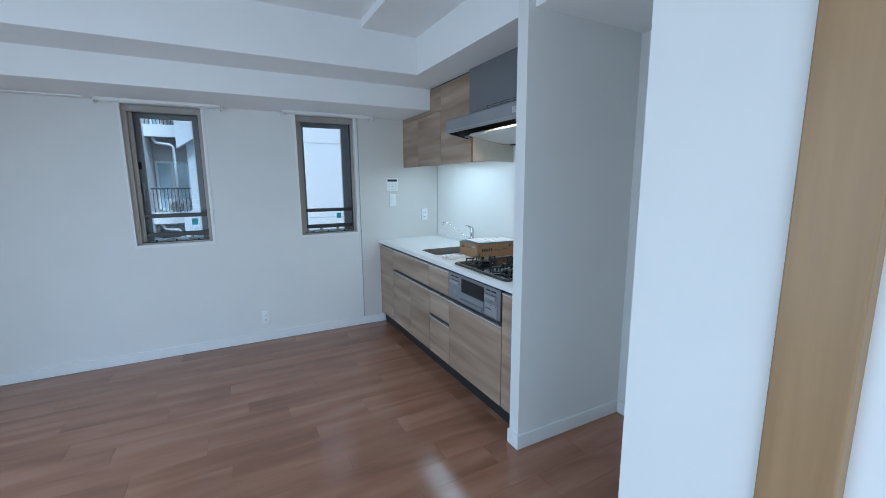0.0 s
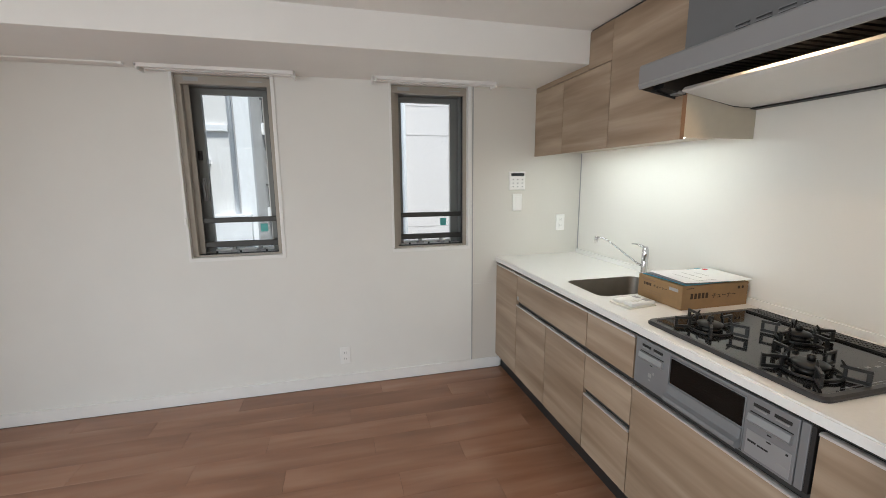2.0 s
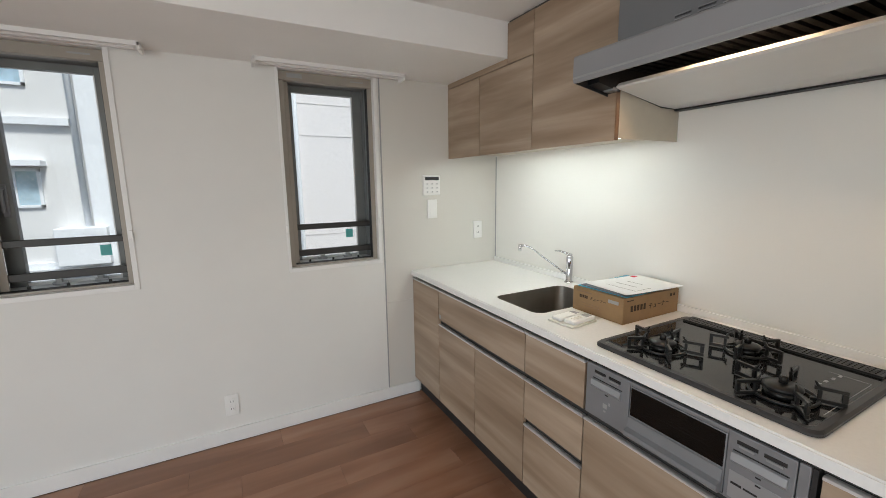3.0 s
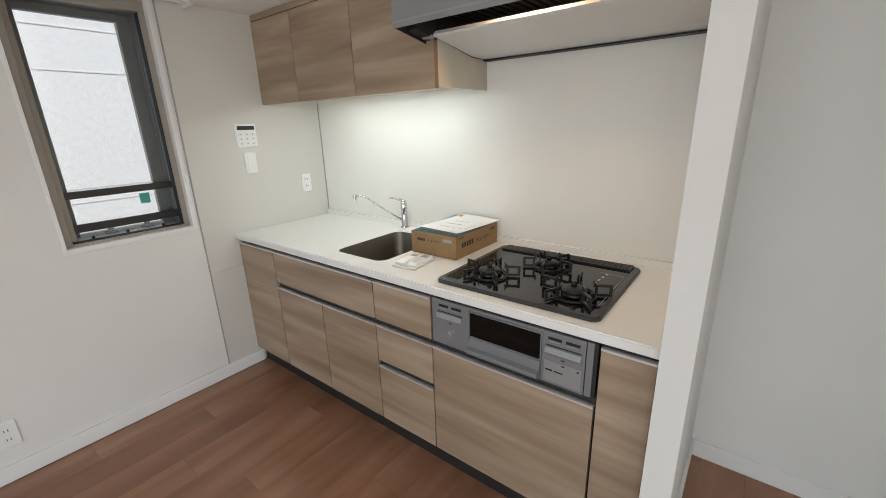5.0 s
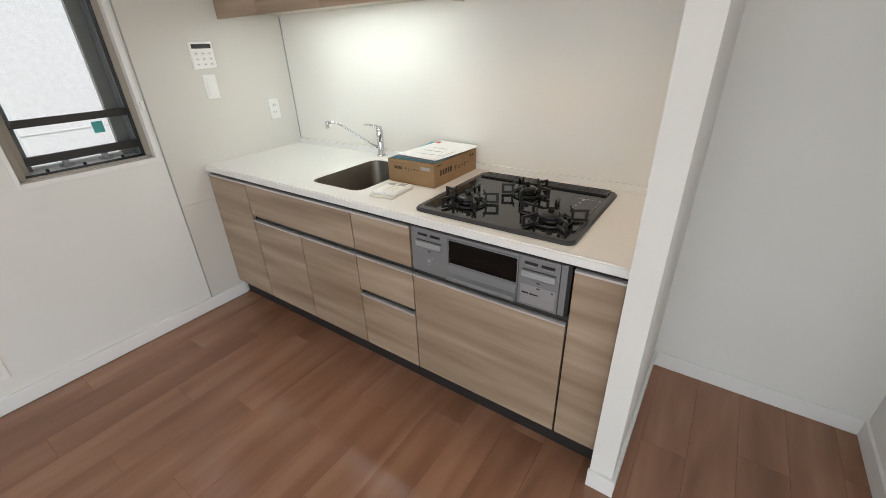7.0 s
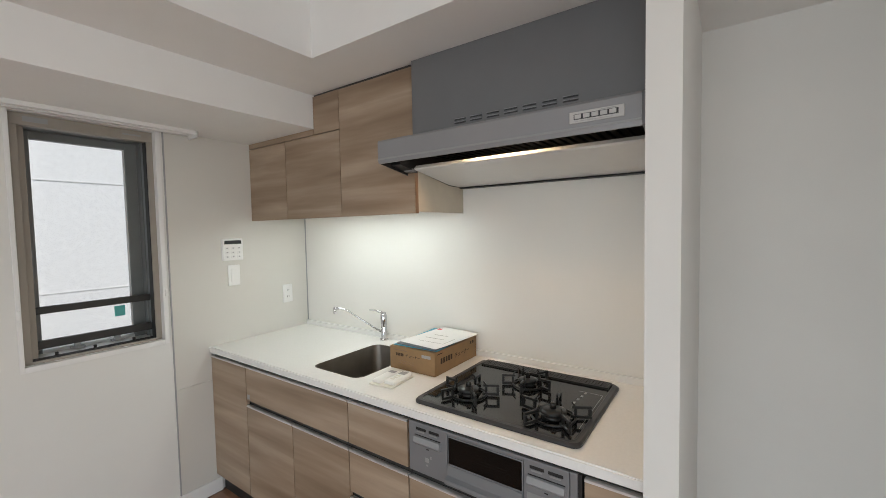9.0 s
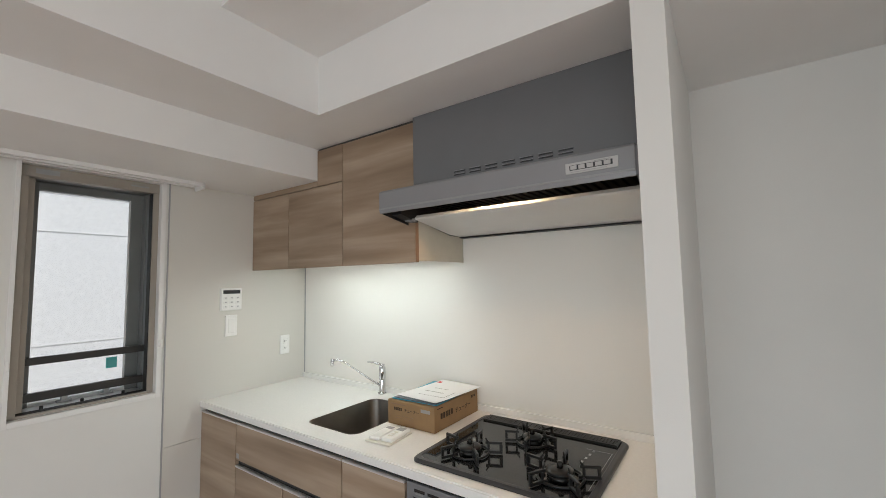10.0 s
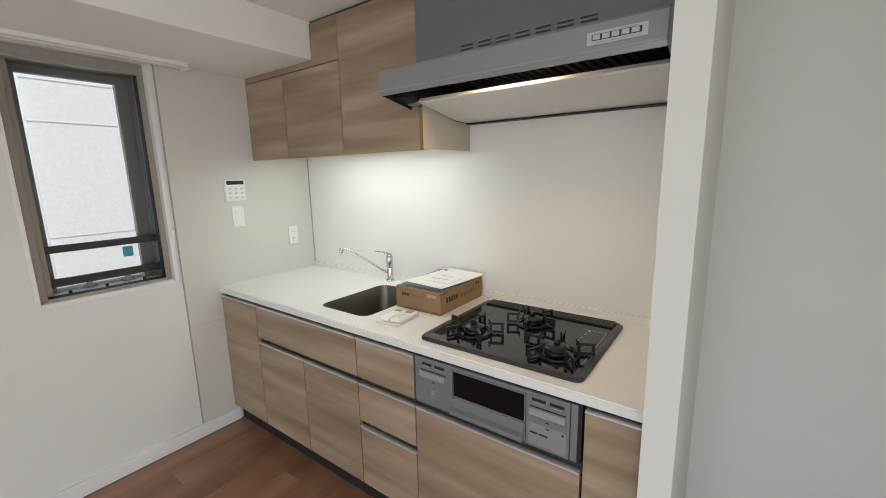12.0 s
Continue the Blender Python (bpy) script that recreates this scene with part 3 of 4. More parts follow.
part("rim", loft([(rounded(HX0, HX1, HY0, HY1, 0.03), 0.8503), (rounded(HX0, HX1, HY0, HY1, 0.03), 0.858), (rounded(HX0 + 0.006, HX1 - 0.006, HY0 + 0.006, HY1 - 0.006, 0.028), 0.864),
     (rounded(HX0 + 0.020, HX1 - 0.010, HY0 + 0.020, HY1 - 0.020, 0.024), 0.864), (rounded(HX0 + 0.026, HX1 - 0.014, HY0 + 0.026, HY1 - 0.026, 0.022), 0.8605)]), HOBRIM, hob)
part("plate", loft([(rounded(HX0 + 0.022, HX1 - 0.012, HY0 + 0.022, HY1 - 0.022, 0.022), 0.8608), (rounded(HX0 + 0.023, HX1 - 0.013, HY0 + 0.023, HY1 - 0.023, 0.022), 0.8618)]), HOB, hob, "shiny black top plate")
vent = boxes(((0.528, HY0 + 0.030, 0.8615), (0.534, HY1 - 0.03, 0.869)), ((0.588, HY0 + 0.030, 0.8615), (0.594, HY1 - 0.03, 0.869)), ((0.534, HY0 + 0.030, 0.8615), (0.588, HY0 + 0.036, 0.869)), ((0.534, HY1 - 0.036, 0.8615), (0.588, HY1 - 0.03, 0.869)), ((0.534, HY0 + 0.036, 0.8615), (0.588, HY1 - 0.036, 0.866)))
n = 46
for k in range(n):
    yy = HY0 + 0.036 + (HY1 - HY0 - 0.072) * (k + 0.5) / n
    box((0.534, yy - 0.0036, 0.866), (0.588, yy + 0.0036, 0.8684), 0, vent)
for xx in (0.547, 0.561, 0.575):
    box((xx - 0.002, HY0 + 0.036, 0.866), (xx + 0.002, HY1 - 0.036, 0.8690), 0, vent)
part("exhaust_grille", vent, IRON, hob, "black slotted exhaust grille")
marks = bmesh.new()
for k in range(4):
    box((0.336 + 0.035 * k, -2.010 - 0.004 * k, 0.8618), (0.352 + 0.035 * k, -2.002 - 0.004 * k, 0.8622), 0, marks)
box((0.16, -2.080, 0.8618), (0.46, -2.0785, 0.8622), 0, marks)
box((0.459, -2.08, 0.8618), (0.4605, -1.99, 0.8622), 0, marks)
part("markings", marks, GREYKEY, hob)


def burner(x, y, size, turn):
    z, head = 0.8618, 0.80 * size
    bn = part("burner", disc(x, y, z, z + 0.018, 0.044 * head, 0.042 * head), BRASS, hob, "dull metal burner", True)
    cap = tube([(x, y, z + 0.018), (x, y, z + 0.021), (x, y, z + 0.028), (x, y, z + 0.033), (x, y, z + 0.034)], [0.036 * head, 0.046 * head, 0.045 * head, 0.030 * head, 0.014 * head], None, 28)
    part("burner_cap", cap, IRON, bn, smooth=True)
    part("sensor", tube([(x, y, z + 0.032), (x, y, z + 0.048), (x, y, z + 0.053)], [0.010, 0.010, 0.008], None, 14), BRASS, bn, "small steel sensor", True)
    tv = bmesh.new()
    ring = [(x + 0.060 * size * math.cos(2 * math.pi * k / 28), y + 0.060 * size * math.sin(2 * math.pi * k / 28), z + 0.006) for k in range(29)]
    tube(ring, 0.0045, tv, 6)
    trivet = part("trivet", tv, IRON, hob, "black cast-iron pan support", True)
    for k in range(5):
        tv = bmesh.new()
        for lo, hi in (((0.046, 0.003), (0.104, 0.013)), ((0.094, 0.013), (0.104, 0.036)), ((0.050, 0.036), (0.104, 0.045)), ((0.056, 0.013), (0.064, 0.036))):
            box((lo[0] * size, -0.0042, lo[1]), (hi[0] * size, 0.0042, hi[1]), 0.001, tv, 1)
        tube([(0.058 * size, 0, 0.043), (0.050 * size, 0, 0.058)], [0.0046, 0.002], tv, 6)
        bmesh.ops.transform(tv, matrix=pose(x, y, z, 0, 0, turn + 72 * k), verts=tv.verts)
        part("arm", tv, IRON, trivet)


burner(0.196, -1.645, 1.14, 8)
burner(0.405, -1.800, 1.0, 44)
burner(0.188, -1.984, 1.20, 8)

gr = thing("fish_grill", (0.10, -1.82, 0.619), "silver built-in fish grill front with a dark glass window", "grill")
gx = 0.004
for lo, hi in (((gx, -1.672, 0.619), (0.34, -1.502, 0.806)), ((gx, -2.096, 0.619), (0.34, -1.956, 0.806)), ((gx + 0.002, -2.119, 0.619), (0.34, -2.098, 0.806)), ((gx, -1.956, 0.793), (0.34, -1.672, 0.806)), ((gx, -1.956, 0.619), (0.34, -1.672, 0.623))):
    part("fascia_panel", box(lo, hi, 0.002), SILVER, gr)
# Shaded gap beside the fascia, drawn as a dark strip.
part("side_gap", box((gx + 0.004, -2.131, 0.619), (0.10, -2.120, 0.806), 0.001), DARK, gr)
part("top_strip", box((gx + 0.008, -2.131, 0.806), (0.10, -1.502, 0.818)), DARK, gr)
dw = part("grill_door", box((gx + 0.001, -1.954, 0.624), (0.030, -1.674, 0.791), 0.003), SILVER, gr)
part("glass", box((gx - 0.001, -1.950, 0.695), (gx + 0.006, -1.678, 0.787), 0.002), GLASSBLK, dw, "dark glass window")
part("rack", boxes(((gx - 0.0016, -1.91, 0.732), (gx - 0.0006, -1.76, 0.734)), ((gx - 0.0016, -1.90, 0.742), (gx - 0.0006, -1.80, 0.7435))), BRASS, dw)
part("handle", prism([(gx, 0.691), (gx - 0.004, 0.689), (gx - 0.008, 0.657), (gx - 0.024, 0.650), (gx - 0.026, 0.638), (gx - 0.018, 0.629), (gx, 0.628)], -1.952, -1.676), SILVER, dw, "wide silver pull handle")
for y0, y1 in ((-1.645, -1.530), (-2.085, -1.970)):
    half = (y1 - y0) / 2
    for k in range(2):
        a0 = y0 + half * k + 0.006
        part("slot", box((gx - 0.001, a0, 0.778), (gx + 0.002, a0 + half - 0.012, 0.788), 0.001), DARK, gr)
        part("slot_lip", box((gx - 0.004, a0 + 0.006, 0.772), (gx + 0.002, a0 + half - 0.018, 0.778), 0.001), SILVERLT, gr)
    part("control_knob", prism([(gx, 0.757), (gx - 0.008, 0.755), (gx - 0.012, 0.736), (gx, 0.724)], y0, y1), SILVERLT, gr, "silver push control")
    part("knob_gap", box((gx - 0.0008, y0, 0.757), (gx + 0.001, y1, 0.7605)), DARK, gr)
    part("mark", box((gx - 0.0006, (y0 + y1) / 2 - 0.006, 0.714), (gx + 0.001, (y0 + y1) / 2 + 0.006, 0.718)), DARK, gr)
part("icon", boxes(((gx - 0.0006, -1.592, 0.668), (gx + 0.001, -1.576, 0.684)), ((gx - 0.0006, -1.604, 0.684), (gx + 0.001, -1.598, 0.694)), ((gx - 0.0006, -1.588, 0.654), (gx + 0.001, -1.580, 0.660))), GREYKEY, gr)
part("timer_panel", box((gx - 0.001, -2.088, 0.628), (gx + 0.002, -1.966, 0.702), 0.001), SILVERLT, gr, "pale timer cover")
for lo, hi in (((gx - 0.0016, -1.996, 0.667), (gx, -1.972, 0.673)), ((gx - 0.0016, -2.030, 0.667), (gx, -2.000, 0.672)), ((gx - 0.0016, -2.080, 0.690), (gx, -2.074, 0.696)), ((gx - 0.0016, -2.035, 0.694), (gx, -2.023, 0.698))):
    part("label_bar", box(lo, hi), DARK, gr)
part("label_bar", box((gx - 0.0016, -2.082, 0.650), (gx, -2.052, 0.656)), GREYKEY, gr)

# ---- upper cabinets ----
UX, UZ = 0.290, 1.584


def upper(name, y0, y1, z1, label):
    c = thing(name, (0.49, (y0 + y1) / 2, UZ), label, "wall cabinet", "wall cabinets over the worktop")
    part("body", box((UX + 0.021, y1 + 0.0008, UZ + 0.022), (KX - 0.007, y0 - 0.0008, z1 - 0.001), 0.001), CARCASS, c)
    part("door", box((UX, y1 + 0.0022, UZ - 0.006), (UX + 0.019, y0 - 0.0022, z1 - 0.003), 0.0012), FRONT, c)
    # Brown sheet added behind the door so its seams look shaded.
    part("seam_shade_sheet", box((UX + 0.0193, y1 + 0.0010, UZ + 0.002), (UX + 0.0208, y0 - 0.0010, z1 - 0.001)), EDGE, c)
    return c


upper("upper_cabinet", -0.006, -0.382, 2.020, "small greige oak wall cabinet under the beam")
upper("upper_cabinet", -0.382, -0.844, 2.020, "greige oak wall cabinet with one door")
tall = upper("upper_cabinet_tall", -0.844, -1.328, SOFFIT - 0.012, "tall greige oak wall cabinet beside the hood")
part("end_panel", box((UX + 0.0195, -1.3305, UZ + 0.001), (KX - 0.008, -1.3285, 2.2), 0), CARCASS, tall, "beige side panel")
part("edge_band", box((UX, -1.3300, UZ - 0.006), (UX + 0.019, -1.3285, 2.2)), EDGE, tall)
fp = thing("cabinet_filler", (UX, -0.42, 2.020), "greige oak filler board above the wall cabinets", "filler board")
part("strip", box((UX + 0.002, -0.636, 2.022), (UX + 0.019, -0.006, BEAM2_Z - 0.002), 0.001), FRONT, fp)
part("board", box((UX + 0.002, -0.842, 2.022), (UX + 0.019, -0.640, SOFFIT - 0.012), 0.001), FRONT, fp)
# The gap's shade is drawn as a recessed dark strip.
part("shadow_gap", box((UX + 0.012, -1.328, SOFFIT - 0.011), (UX + 0.03, -0.64, SOFFIT - 0.0005)), CHANNEL, fp, "dark strip drawn for the shaded gap under the soffit")

ul = thing("under_cabinet_light", (0.395, -0.80, UZ + 0.014), "slim white under-cabinet light, switched on", "lamp")
part("housing", box((0.345, -1.290, UZ + 0.0165), (0.445, -0.320, UZ + 0.0218), 0.002), PLASTIC, ul)
part("diffuser", box((0.355, -1.270, UZ + 0.0135), (0.435, -0.340, UZ + 0.0163), 0.001), LED, ul, "glowing white diffuser")

# ---- range hood ----
hd = thing("range_hood", (0.40, -1.80, 1.72), "grey steel range hood with the lamp on", "range hood")
LX0 = 0.106
hy0, hy1 = -2.264, -1.284
part("duct_cover", box((0.272, WING0 + 0.002, 1.900), (KX - 0.008, -1.334, SOFFIT - 0.001), 0.002), HOOD, hd, "dark grey upper cover")
part("front_lip", prism([(LX0, 1.791), (LX0, 1.862), (LX0 + 0.006, 1.870), (0.300, 1.920), (0.300, 1.908), (LX0 + 0.02, 1.858), (LX0 + 0.02, 1.796), (LX0 + 0.012, 1.777), (LX0 + 0.004, 1.777)], hy0, hy1), HOODLIP, hd, "lighter grey front lip")
part("lip_edge", box((LX0 - 0.002, hy0, 1.791), (LX0 + 0.003, hy1, 1.797), 0.001), SILVERLT, hd)
# Dark pieces added so the hood's near end reads shaded, not as wood.
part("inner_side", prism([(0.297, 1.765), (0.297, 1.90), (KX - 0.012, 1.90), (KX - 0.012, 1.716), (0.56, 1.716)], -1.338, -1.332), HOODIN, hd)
part("end_shade_block", prism([(0.180, 1.778), (0.180, 1.850), (0.2945, 1.850), (0.2945, 1.754)], -1.339, hy1 - 0.0045), HOODIN, hd)
part("side_cheek", prism([(LX0 + 0.004, 1.779), (LX0 + 0.004, 1.865), (0.295, 1.912), (0.295, 1.745), (0.26, 1.752)], hy1 - 0.004, hy1), HOODIN, hd, "slanting end cheek with its shade in near-black")
part("side_cheek", prism([(LX0 + 0.004, 1.779), (LX0 + 0.004, 1.866), (0.30, 1.915), (KX - 0.01, 1.915), (KX - 0.01, 1.715), (0.53, 1.715)], WING0 + 0.002, hy0), HOOD, hd)
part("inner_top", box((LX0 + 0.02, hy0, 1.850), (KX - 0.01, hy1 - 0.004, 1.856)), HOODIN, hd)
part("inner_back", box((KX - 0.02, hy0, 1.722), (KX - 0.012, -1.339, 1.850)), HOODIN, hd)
flt = bmesh.new()
for k in range(26):
    yy = hy0 + 0.06 + k * 0.035
    box((0.17, yy, 1.838), (0.62, yy + 0.020, 1.850), 0, flt)
tagged(part("filter", flt, HOODIN, hd, "dark slotted grease filter with cavity shade in its colour"), kind="stuff")
plate = prism([(0.268, 1.770), (0.276, 1.764), (0.54, 1.719), (0.640, 1.716), (0.640, 1.730), (0.54, 1.733), (0.300, 1.782), (0.284, 1.784)], hy0 + 0.010, -1.341)
part("rectifier_plate", plate, HOODPLATE, hd, "white tilted baffle plate")
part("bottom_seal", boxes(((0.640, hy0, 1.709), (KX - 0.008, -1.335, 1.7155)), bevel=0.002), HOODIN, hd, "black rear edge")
part("plate_bracket", box((0.252, -1.340, 1.756), (0.290, -1.296, 1.772), 0.005), SILVER, hd)
part("lamp_housing", box((0.197, -1.88, 1.8325), (0.248, -1.66, 1.8378), 0.002), HOODIN, hd)
part("lamp_glass", box((0.205, -1.86, 1.824), (0.240, -1.68, 1.832), 0.003), LAMP, hd, "glowing warm lamp")
part("knob", box((0.172, -1.80, 1.822), (0.184, -1.77, 1.8378), 0.003), SILVERLT, hd)
part("latch", box((0.200, -2.15, 1.824), (0.212, -2.10, 1.837), 0.002), SILVERLT, hd)
cp = part("control_plate", box((LX0 - 0.003, -2.221, 1.8090), (LX0 + 0.001, -2.069, 1.8420), 0.001), CONTROL, hd, "pale control plate with push buttons")
part("button_bed", box((LX0 - 0.0040, -2.206, 1.8190), (LX0 - 0.0028, -2.082, 1.8345)), VENTDARK, cp)
for k in range(5):
    part("button", box((LX0 - 0.0065, -2.104 - 0.0242 * k, 1.8205), (LX0 - 0.0038, -2.085 - 0.0242 * k, 1.8330), 0.001), CONTROL, cp)
for lo, hi in (((LX0 - 0.0036, -2.19, 1.8130), (LX0 - 0.0028, -2.085, 1.8142)), ((LX0 - 0.0036, -2.20, 1.8365), (LX0 - 0.0028, -2.155, 1.8385))):
    part("label_bar", box(lo, hi), GREYKEY, cp)
for k in range(7):
    y0 = -1.553 - 0.0735 * k
    part("louvre", boxes(((0.270, y0 - 0.052, 1.9260), (0.2735, y0, 1.9310)), ((0.270, y0 - 0.052, 1.9390), (0.2735, y0, 1.9440)), bevel=0.0008), VENTDARK, hd, "dark vent slots")
    part("louvre_lip", boxes(((0.2675, y0 - 0.052, 1.9310), (0.2725, y0, 1.9335)), ((0.2675, y0 - 0.052, 1.9440), (0.2725, y0, 1.9465))), HOODLIP, hd)


# ---- wall controls ----
def plate_on_wall(name, x, z, w, h, label, category):
    th = thing(name, (x, -0.005, z - h / 2), label, category)
    part("cover", box((x - w / 2, -0.0125, z - h / 2), (x + w / 2, -0.0045, z + h / 2), 0.003), PLASTIC, th)
    return th


rc = plate_on_wall("heater_remote_panel", 0.158, 1.406, 0.128, 0.132, "white water-heater control panel with dark display", "control panel")
part("face", box((0.097, -0.019, 1.343), (0.219, -0.0120, 1.469), 0.003), PLASTIC, rc)
part("display", box((0.107, -0.0198, 1.439), (0.209, -0.0185, 1.461), 0.0005), LCD, rc, "dark display")
for i in range(3):
    for j in range(3):
        part("button", box((0.109 + 0.036 * i, -0.0205, 1.406 - 0.026 * j), (0.135 + 0.036 * i, -0.0188, 1.422 - 0.026 * j), 0.001), TRIM, rc)
        part("icon", box((0.118 + 0.036 * i, -0.0212, 1.412 - 0.026 * j), (0.126 + 0.036 * i, -0.0204, 1.418 - 0.026 * j)), GREYKEY, rc)
sw = plate_on_wall("light_switch", 0.162, 1.250, 0.072, 0.124, "white light switch plate", "switch")
part("rocker", box((0.142, -0.0165, 1.208), (0.182, -0.0122, 1.292), 0.002), PLASTIC, sw)


def socket(x, z, y, h=0.122):
    s = thing("wall_socket", (x, y, z - h / 2), "white double wall socket", "wall socket", "wall sockets")
    part("cover", box((x - 0.035, y - 0.008, z - h / 2), (x + 0.035, y, z + h / 2), 0.003), PLASTIC, s)
    for dz in (-0.022, 0.022):
        o = part("outlet", box((x - 0.015, y - 0.010, z + dz - 0.017), (x + 0.015, y - 0.0078, z + dz + 0.017), 0.002), PLASTIC, s)
        for dx in (-0.006, 0.006):
            part("slot", box((x + dx - 0.0012, y - 0.0104, z + dz - 0.006), (x + dx + 0.0012, y - 0.0098, z + dz + 0.006)), DARK, o)


socket(0.522, 1.090, -0.005)
socket(-1.120, 0.200, 0.0)
ws = thing("wall_socket", (LX, -0.14, 0.14), "white double wall socket", "wall socket", "wall sockets")
part("cover", box((LX, -0.175, 0.14), (LX + 0.008, -0.105, 0.262), 0.003), PLASTIC, ws)
part("outlet", box((LX + 0.0078, -0.155, 0.16), (LX + 0.0098, -0.125, 0.242), 0.001), PLASTIC, ws)

# ---- things on the worktop ----
bx = thing("cardboard_box", (0.48, -1.277, 0.85), "brown cardboard box with dark printing", "box")
B0, B1, C0, C1, D1 = 0.300, 0.660, -1.408, -1.144, 0.955
part("carton", box((B0, C0, 0.8504), (B1, C1, D1), 0.002), CARD, bx)
part("flap", box((B0 + 0.001, C0 + 0.001, D1 - 0.0004), (B1 - 0.001, (C0 + C1) / 2 - 0.001, D1 + 0.0022), 0.0008), CARD, bx)
part("flap", box((B0 + 0.001, (C0 + C1) / 2 + 0.001, D1 - 0.0004), (B1 - 0.001, C1 - 0.001, D1 + 0.0022), 0.0008), CARD, bx)
words("lettering", "チューナー", 0.017, INK, bx, Matrix.Translation((B0 - 0.0006, -1.240, 0.915)) @ pose(0, 0, 0, 90, 0, -90))
part("logo_bar", boxes(*[((B0 - 0.0008, -1.189 - 0.0095 * k, 0.915), (B0 + 0.0004, -1.182 - 0.0095 * k, 0.928)) for k in range(5)]), INK, bx, "dark printed mark")
for lo, hi in (((B0 - 0.0008, -1.25, 0.940), (B0 + 0.0004, -1.165, 0.944)), ((B0 - 0.0008, -1.29, 0.892), (B0 + 0.0004, -1.19, 0.8935)), ((B0 - 0.0008, -1.29, 0.882), (B0 + 0.0004, -1.19, 0.8835))):
    part("print_bar", box(lo, hi), EDGE, bx)
part("pale_label", box((B0 - 0.0010, -1.385, 0.926), (B0 + 0.0004, -1.335, 0.940)), SILVERLT, bx)
words("lettering", "チューナー", 0.027, INK, bx, Matrix.Translation((0.458, C0 - 0.0006, 0.896)) @ pose(0, 0, 0, 90, 0, 0))
part("logo_bar", boxes(*[((0.345 + 0.020 * k, C0 - 0.0008, 0.898), (0.358 + 0.020 * k, C0 + 0.0004, 0.922)) for k in range(5)]), INK, bx)
for lo, hi in (((0.60, C0 - 0.0008, 0.928), (0.612, C0 + 0.0004, 0.940)), ((0.622, C0 - 0.0008, 0.928), (0.632, C0 + 0.0004, 0.940)), ((0.32, C0 - 0.0008, 0.944), (0.36, C0 + 0.0004, 0.947))):
    part("print_bar", box(lo, hi), INK, bx)


def sheet(name, x0, x1, y0, y1, z, thick, turn, lift, material, label, category):
    """A flat item on the box, a little turned, with lifted corners."""
    bm = bmesh.new()
    bmesh.ops.create_grid(bm, x_segments=8, y_segments=8, size=0.5)
    for v in bm.verts:
        u, w = v.co.x, v.co.y
        v.co = Vector((u * (x1 - x0), w * (y1 - y0), lift * max(0.0, u * u * 4 - 0.35) + thick))
    ex = bmesh.ops.extrude_face_region(bm, geom=list(bm.faces))
    bmesh.ops.translate(bm, verts=[v for v in ex["geom"] if isinstance(v, bmesh.types.BMVert)], vec=(0, 0, -thick))
    bmesh.ops.transform(bm, matrix=pose((x0 + x1) / 2, (y0 + y1) / 2, z, 0, 0, turn), verts=bm.verts)
    th = thing(name, ((x0 + x1) / 2, (y0 + y1) / 2, z), label, category)
    part("sheet", bm, material, th)
    return th


z = D1 + 0.0024
sheet("folder", 0.315, 0.665, -1.395, -1.150, z, 0.003, 3, 0.003, FOLDER, "blue plastic document folder on the box", "folder")
sheet("booklet", 0.312, 0.640, -1.405, -1.175, z + 0.0062, 0.003, -1, 0.002, FOLDERIN, "dark grey booklet under papers", "booklet")
pp = sheet("paper_form", 0.325, 0.660, -1.418, -1.178, z + 0.0118, 0.0012, -5, 0.004, PAPER, "white printed form lying on a folder", "paper")
top = z + 0.0138
part("red_stamp", box((0.612, -1.22, top), (0.635, -1.198, top + 0.0008)), REDINK, pp, "small red printed mark")
for lo, hi in (((0.46, -1.345, top), (0.464, -1.235, top + 0.0006)), ((0.40, -1.385, top), (0.5, -1.383, top + 0.0006)), ((0.40, -1.385, top), (0.402, -1.24, top + 0.0006)), ((0.52, -1.33, top), (0.523, -1.25, top + 0.0006))):
    part("print_bar", box(lo, hi), GREYKEY, pp)

rm = thing("remote_controller", (0.168, -1.270, 0.85), "cream remote controller in a wall holder, lying flat", "remote control")
mm = pose(0.168, -1.270, 0.8505, 0, 0, 5)


def local(bm):
    bmesh.ops.transform(bm, matrix=mm, verts=bm.verts)
    return bm


part("tray", local(box((-0.078, -0.062, 0), (0.078, 0.062, 0.008), 0.003)), CREAM, rm)
part("handset", local(box((-0.060, -0.058, 0.008), (0.074, -0.004, 0.024), 0.005)), PLASTIC, rm)
part("handset", local(box((-0.066, 0.004, 0.008), (0.070, 0.054, 0.021), 0.005)), PLASTIC, rm)
part("display", local(box((0.030, -0.048, 0.0238), (0.062, -0.014, 0.0248))), GREYKEY, rm, "grey display")
part("display", local(box((0.036, 0.012, 0.0208), (0.060, 0.046, 0.0218))), GREYKEY, rm)
for k in range(3):
    part("button", local(box((-0.036 + 0.02 * k, -0.040, 0.0238), (-0.024 + 0.02 * k, -0.020, 0.0254), 0.001)), CREAM, rm)

# ---- outside ----
GZ = -9.0
gd = solid("ground", boxes(((-400, 0.6, GZ - 0.5), (400, 600, GZ))), ASPHALT, "grey ground far below the windows", "ground")


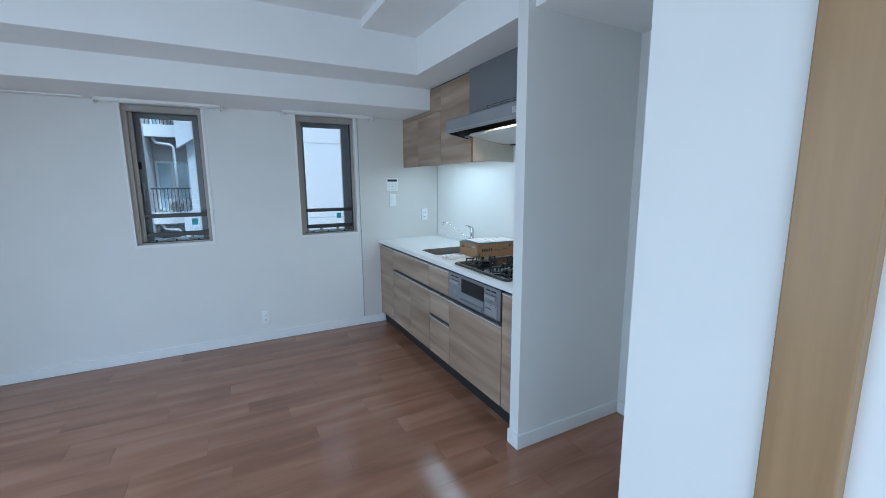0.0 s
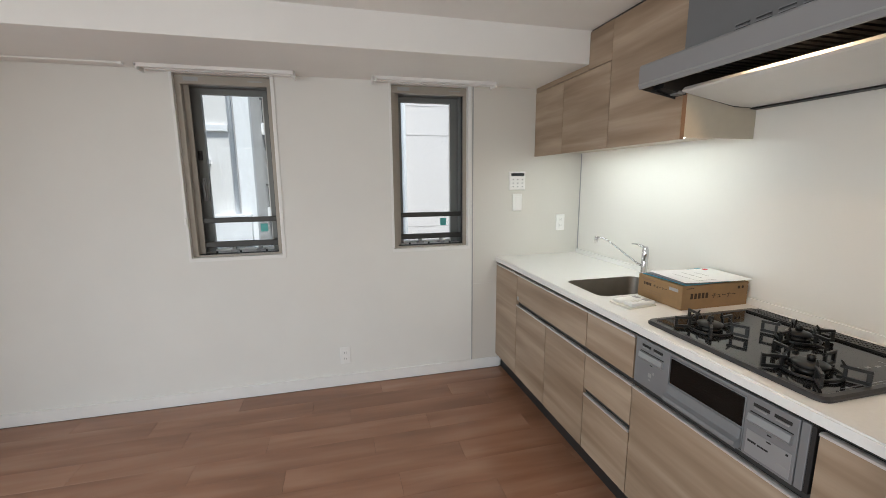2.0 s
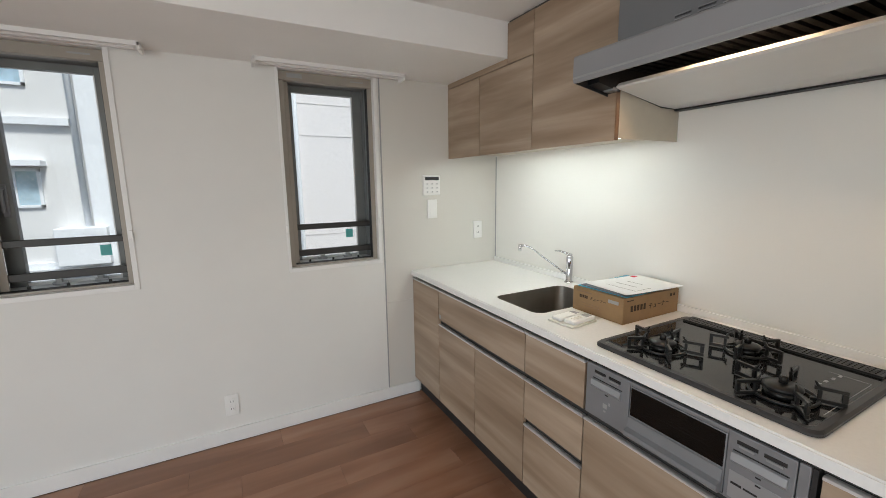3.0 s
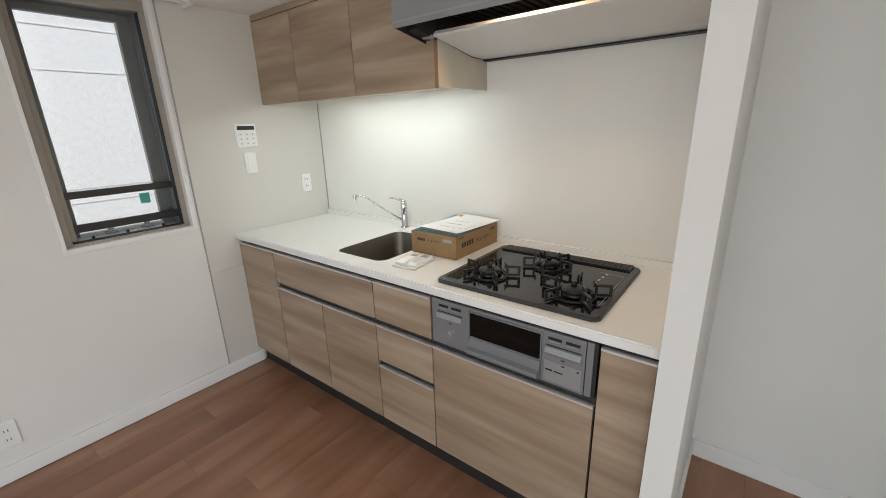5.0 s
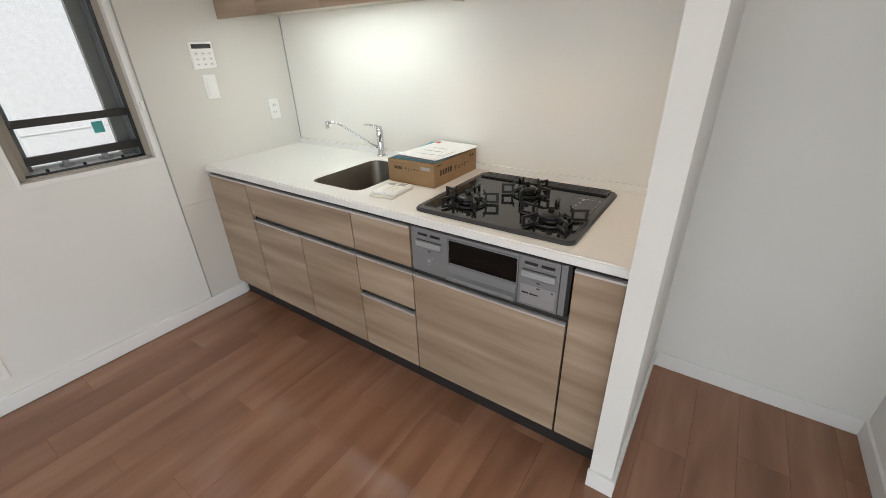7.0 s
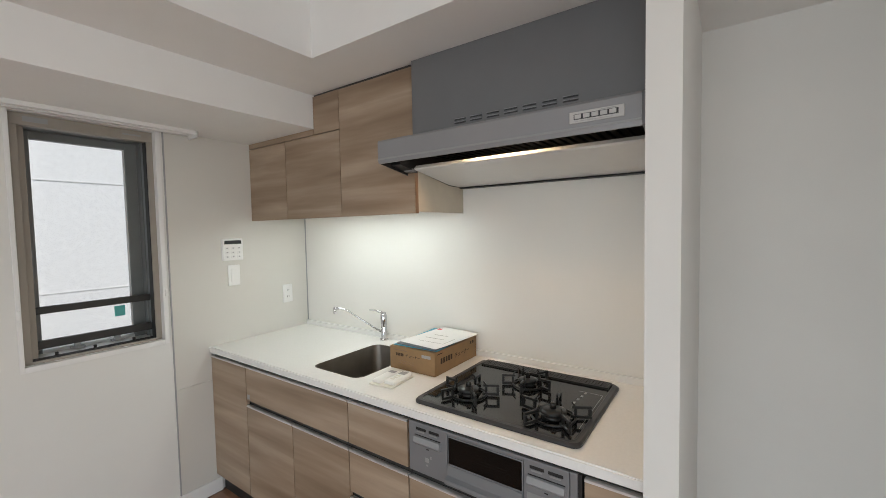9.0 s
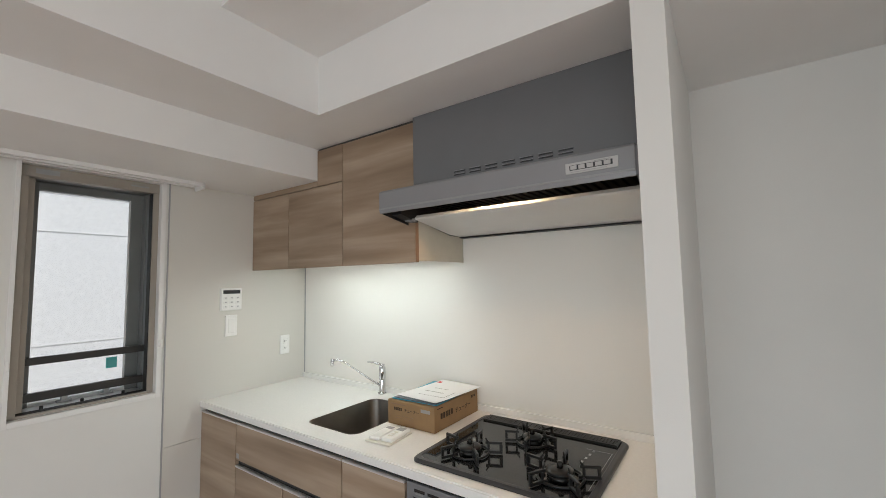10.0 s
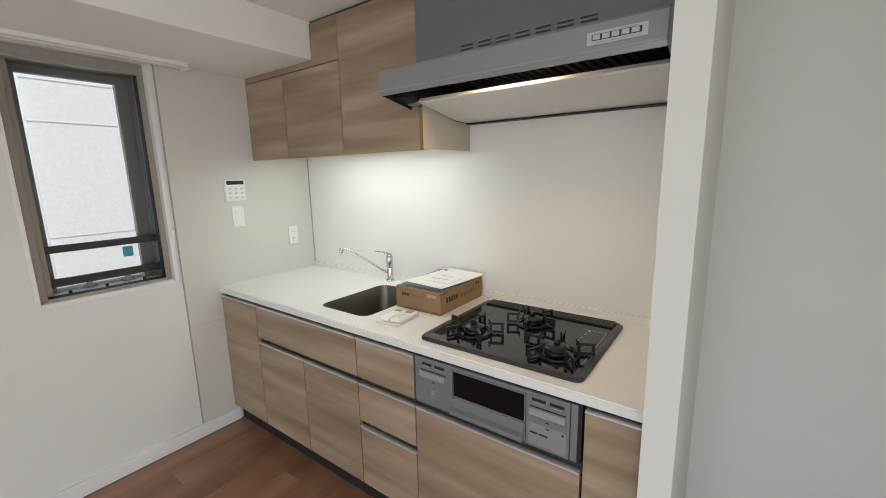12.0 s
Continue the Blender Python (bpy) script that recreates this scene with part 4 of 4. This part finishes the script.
def far_window(parent, x0, x1, z0, z1, y):
    w = part("window", boxes(((x0, y - 0.06, z0), (x0 + 0.07, y + 0.1, z1)), ((x1 - 0.07, y - 0.06, z0), (x1, y + 0.1, z1)), ((x0, y - 0.06, z0), (x1, y + 0.1, z0 + 0.07)), ((x0, y - 0.06, z1 - 0.07), (x1, y + 0.1, z1)), (((x0 + x1) / 2 - 0.04, y - 0.05, z0), ((x0 + x1) / 2 + 0.04, y + 0.1, z1))), WHITEOUT, parent)
    part("pane", box((x0 + 0.05, y - 0.02, z0 + 0.05), (x1 - 0.05, y + 0.02, z1 - 0.05)), BLUEPANE, w)


# tiled building opposite the window by the kitchen
tb = thing("tiled_building", (6, 6.0, GZ), "pale tiled apartment building across the lane", "building")
part("wall", box((0.12, 6.0, GZ), (14, 14, 15)), TILEWALL, tb)
for zz in [-5.2, -4.55, -2.4, -1.75, 0.40, 0.62, 2.35, 2.95, 4.7, 5.9, 8.1]:
    part("joint", box((0.13, 5.994, zz), (14, 6.002, zz + 0.014)), JOINT, tb)
part("downpipe", tube([(0.26, 5.93, GZ), (0.26, 5.93, 14)], 0.055, None, 12), WHITEOUT, tb, "white downpipe", True)
part("corner_strip", box((0.05, 5.97, GZ), (0.115, 6.4, 15)), WHITEOUT, tb)

# pale building seen through the other window
pb = thing("pale_building", (-9, 12, GZ), "pale beige apartment building with small windows", "building")
part("wall", box((-22, 12, GZ), (-3.76, 20, 15)), PALE, pb)
part("column", box((-4.20, 11.72, GZ), (-3.75, 12.0, 15)), WHITEOUT, pb, "white corner column")
part("downpipe", tube([(-4.36, 11.9, 0.3), (-4.36, 11.9, 14)], 0.07, None, 12), WHITEOUT, pb, smooth=True)
part("pipe_box", box((-5.0, 11.45, -0.65), (-3.90, 12.0, 0.35), 0.02), WHITEOUT, pb)
for zz in (-0.75, 3.0, 6.4):
    part("ledge", box((-22, 11.86, zz), (-4.45, 12.0, zz + 0.18)), WHITEOUT, pb)
for zz in (-5.2, -2.1, 0.9, 3.95, 7.0):
    for xx in (-12.3, -9.2, -6.25):
        far_window(pb, xx, xx + 1.05, zz, zz + 1.0, 12.0)
        part("awning", box((xx - 0.15, 11.55, zz + 1.06), (xx + 1.2, 12.0, zz + 1.2)), WHITEOUT, pb)

# balconies in the gap between them
cb = thing("balcony_building", (-1.5, 15, GZ), "grey-brown apartment block with stacked balconies", "building")
part("wall", box((-3.75, 15.2, GZ), (3.0, 20, 15)), BROWNWALL, cb)
part("stair_wall", box((-2.45, 12.6, GZ), (-1.9, 15.2, 15)), WHITEOUT, cb, "white stair wall")
for zz in (-6.1, -3.0, 0.1, 3.2, 6.3):
    bl = part("balcony", boxes(((-4.2, 13.9, zz), (-2.46, 15.2, zz + 0.18)), ((-4.2, 13.84, zz - 0.1), (-2.46, 13.96, zz + 0.32)), bevel=0.01), WHITEOUT, cb, "white balcony slab")
    rl = boxes(((-4.2, 13.88, zz + 1.15), (-2.46, 13.93, zz + 1.2)))
    for k in range(15):
        box((-4.15 + 0.11 * k, 13.89, zz + 0.3), (-4.13 + 0.11 * k, 13.92, zz + 1.16), 0, rl)
    part("railing", rl, RAILING, bl, "dark balcony railing")
    ac = part("air_conditioner", box((-3.35, 14.3, zz + 0.19), (-2.6, 14.65, zz + 0.78), 0.02), WHITEOUT, bl)
    part("fan_guard", tube([(-3.05, 14.295, zz + 0.48), (-3.05, 14.28, zz + 0.48)], 0.22, None, 20), GREYKEY, ac)
    far_window(cb, -3.7, -2.6, zz + 0.3, zz + 2.2, 15.2)
    part("drain_pipe", tube([(-3.55, 14.0, zz - 0.12), (-3.45, 14.0, zz - 0.3), (-3.05, 14.0, zz - 0.35), (-2.95, 14.0, zz - 0.45), (-2.95, 14.0, zz - 2.6)], 0.05, None, 8), WHITEOUT, cb, "white drain pipe", True)
for k in range(3):
    part("stair_flight", prism([(-2.7, -3.6 + 3.1 * k), (-1.2, -2.6 + 3.1 * k), (-1.2, -1.7 + 3.1 * k), (-2.7, -2.7 + 3.1 * k)], 12.2, 12.5), WHITEOUT, cb, "white stair parapet")

# ---- floor planks ----
PW, PL, PG = 0.160, 0.905, 0.0006


def plank_mesh(length):
    bm = boxes(((PG / 2, PG / 2, -0.006), (length - PG / 2, PW - PG / 2, 0.0)))
    top_edges = [e for e in bm.edges if all(v.co.z > -0.001 for v in e.verts)]
    bmesh.ops.bevel(bm, geom=top_edges, offset=0.0005, segments=1, affect="EDGES")
    return finish(bm, "plank", FLOOR)


whole = plank_mesh(PL)
cut = {}
row = 0
y = -0.02
x_end = NICHE_X + 0.01
while y > BY:
    x = LX - 0.05 + (0.0, -0.45, -0.22, -0.67, -0.1, -0.55)[row % 6]
    while x < x_end:
        whole_end = x + PL
        x = max(x, LX - 0.02)
        length = min(whole_end, x_end) - x
        if x + length > LX and length > 0.02:
            if length < PL - 1e-4:
                key = round(length, 3)
                if key not in cut:
                    cut[key] = plank_mesh(key)
                me = cut[key]
            else:
                me = whole
            p = new("plank", me)
            p.parent = floor
            p.location = (x, y - PW, FZ)
        x = whole_end
    y -= PW
    row += 1
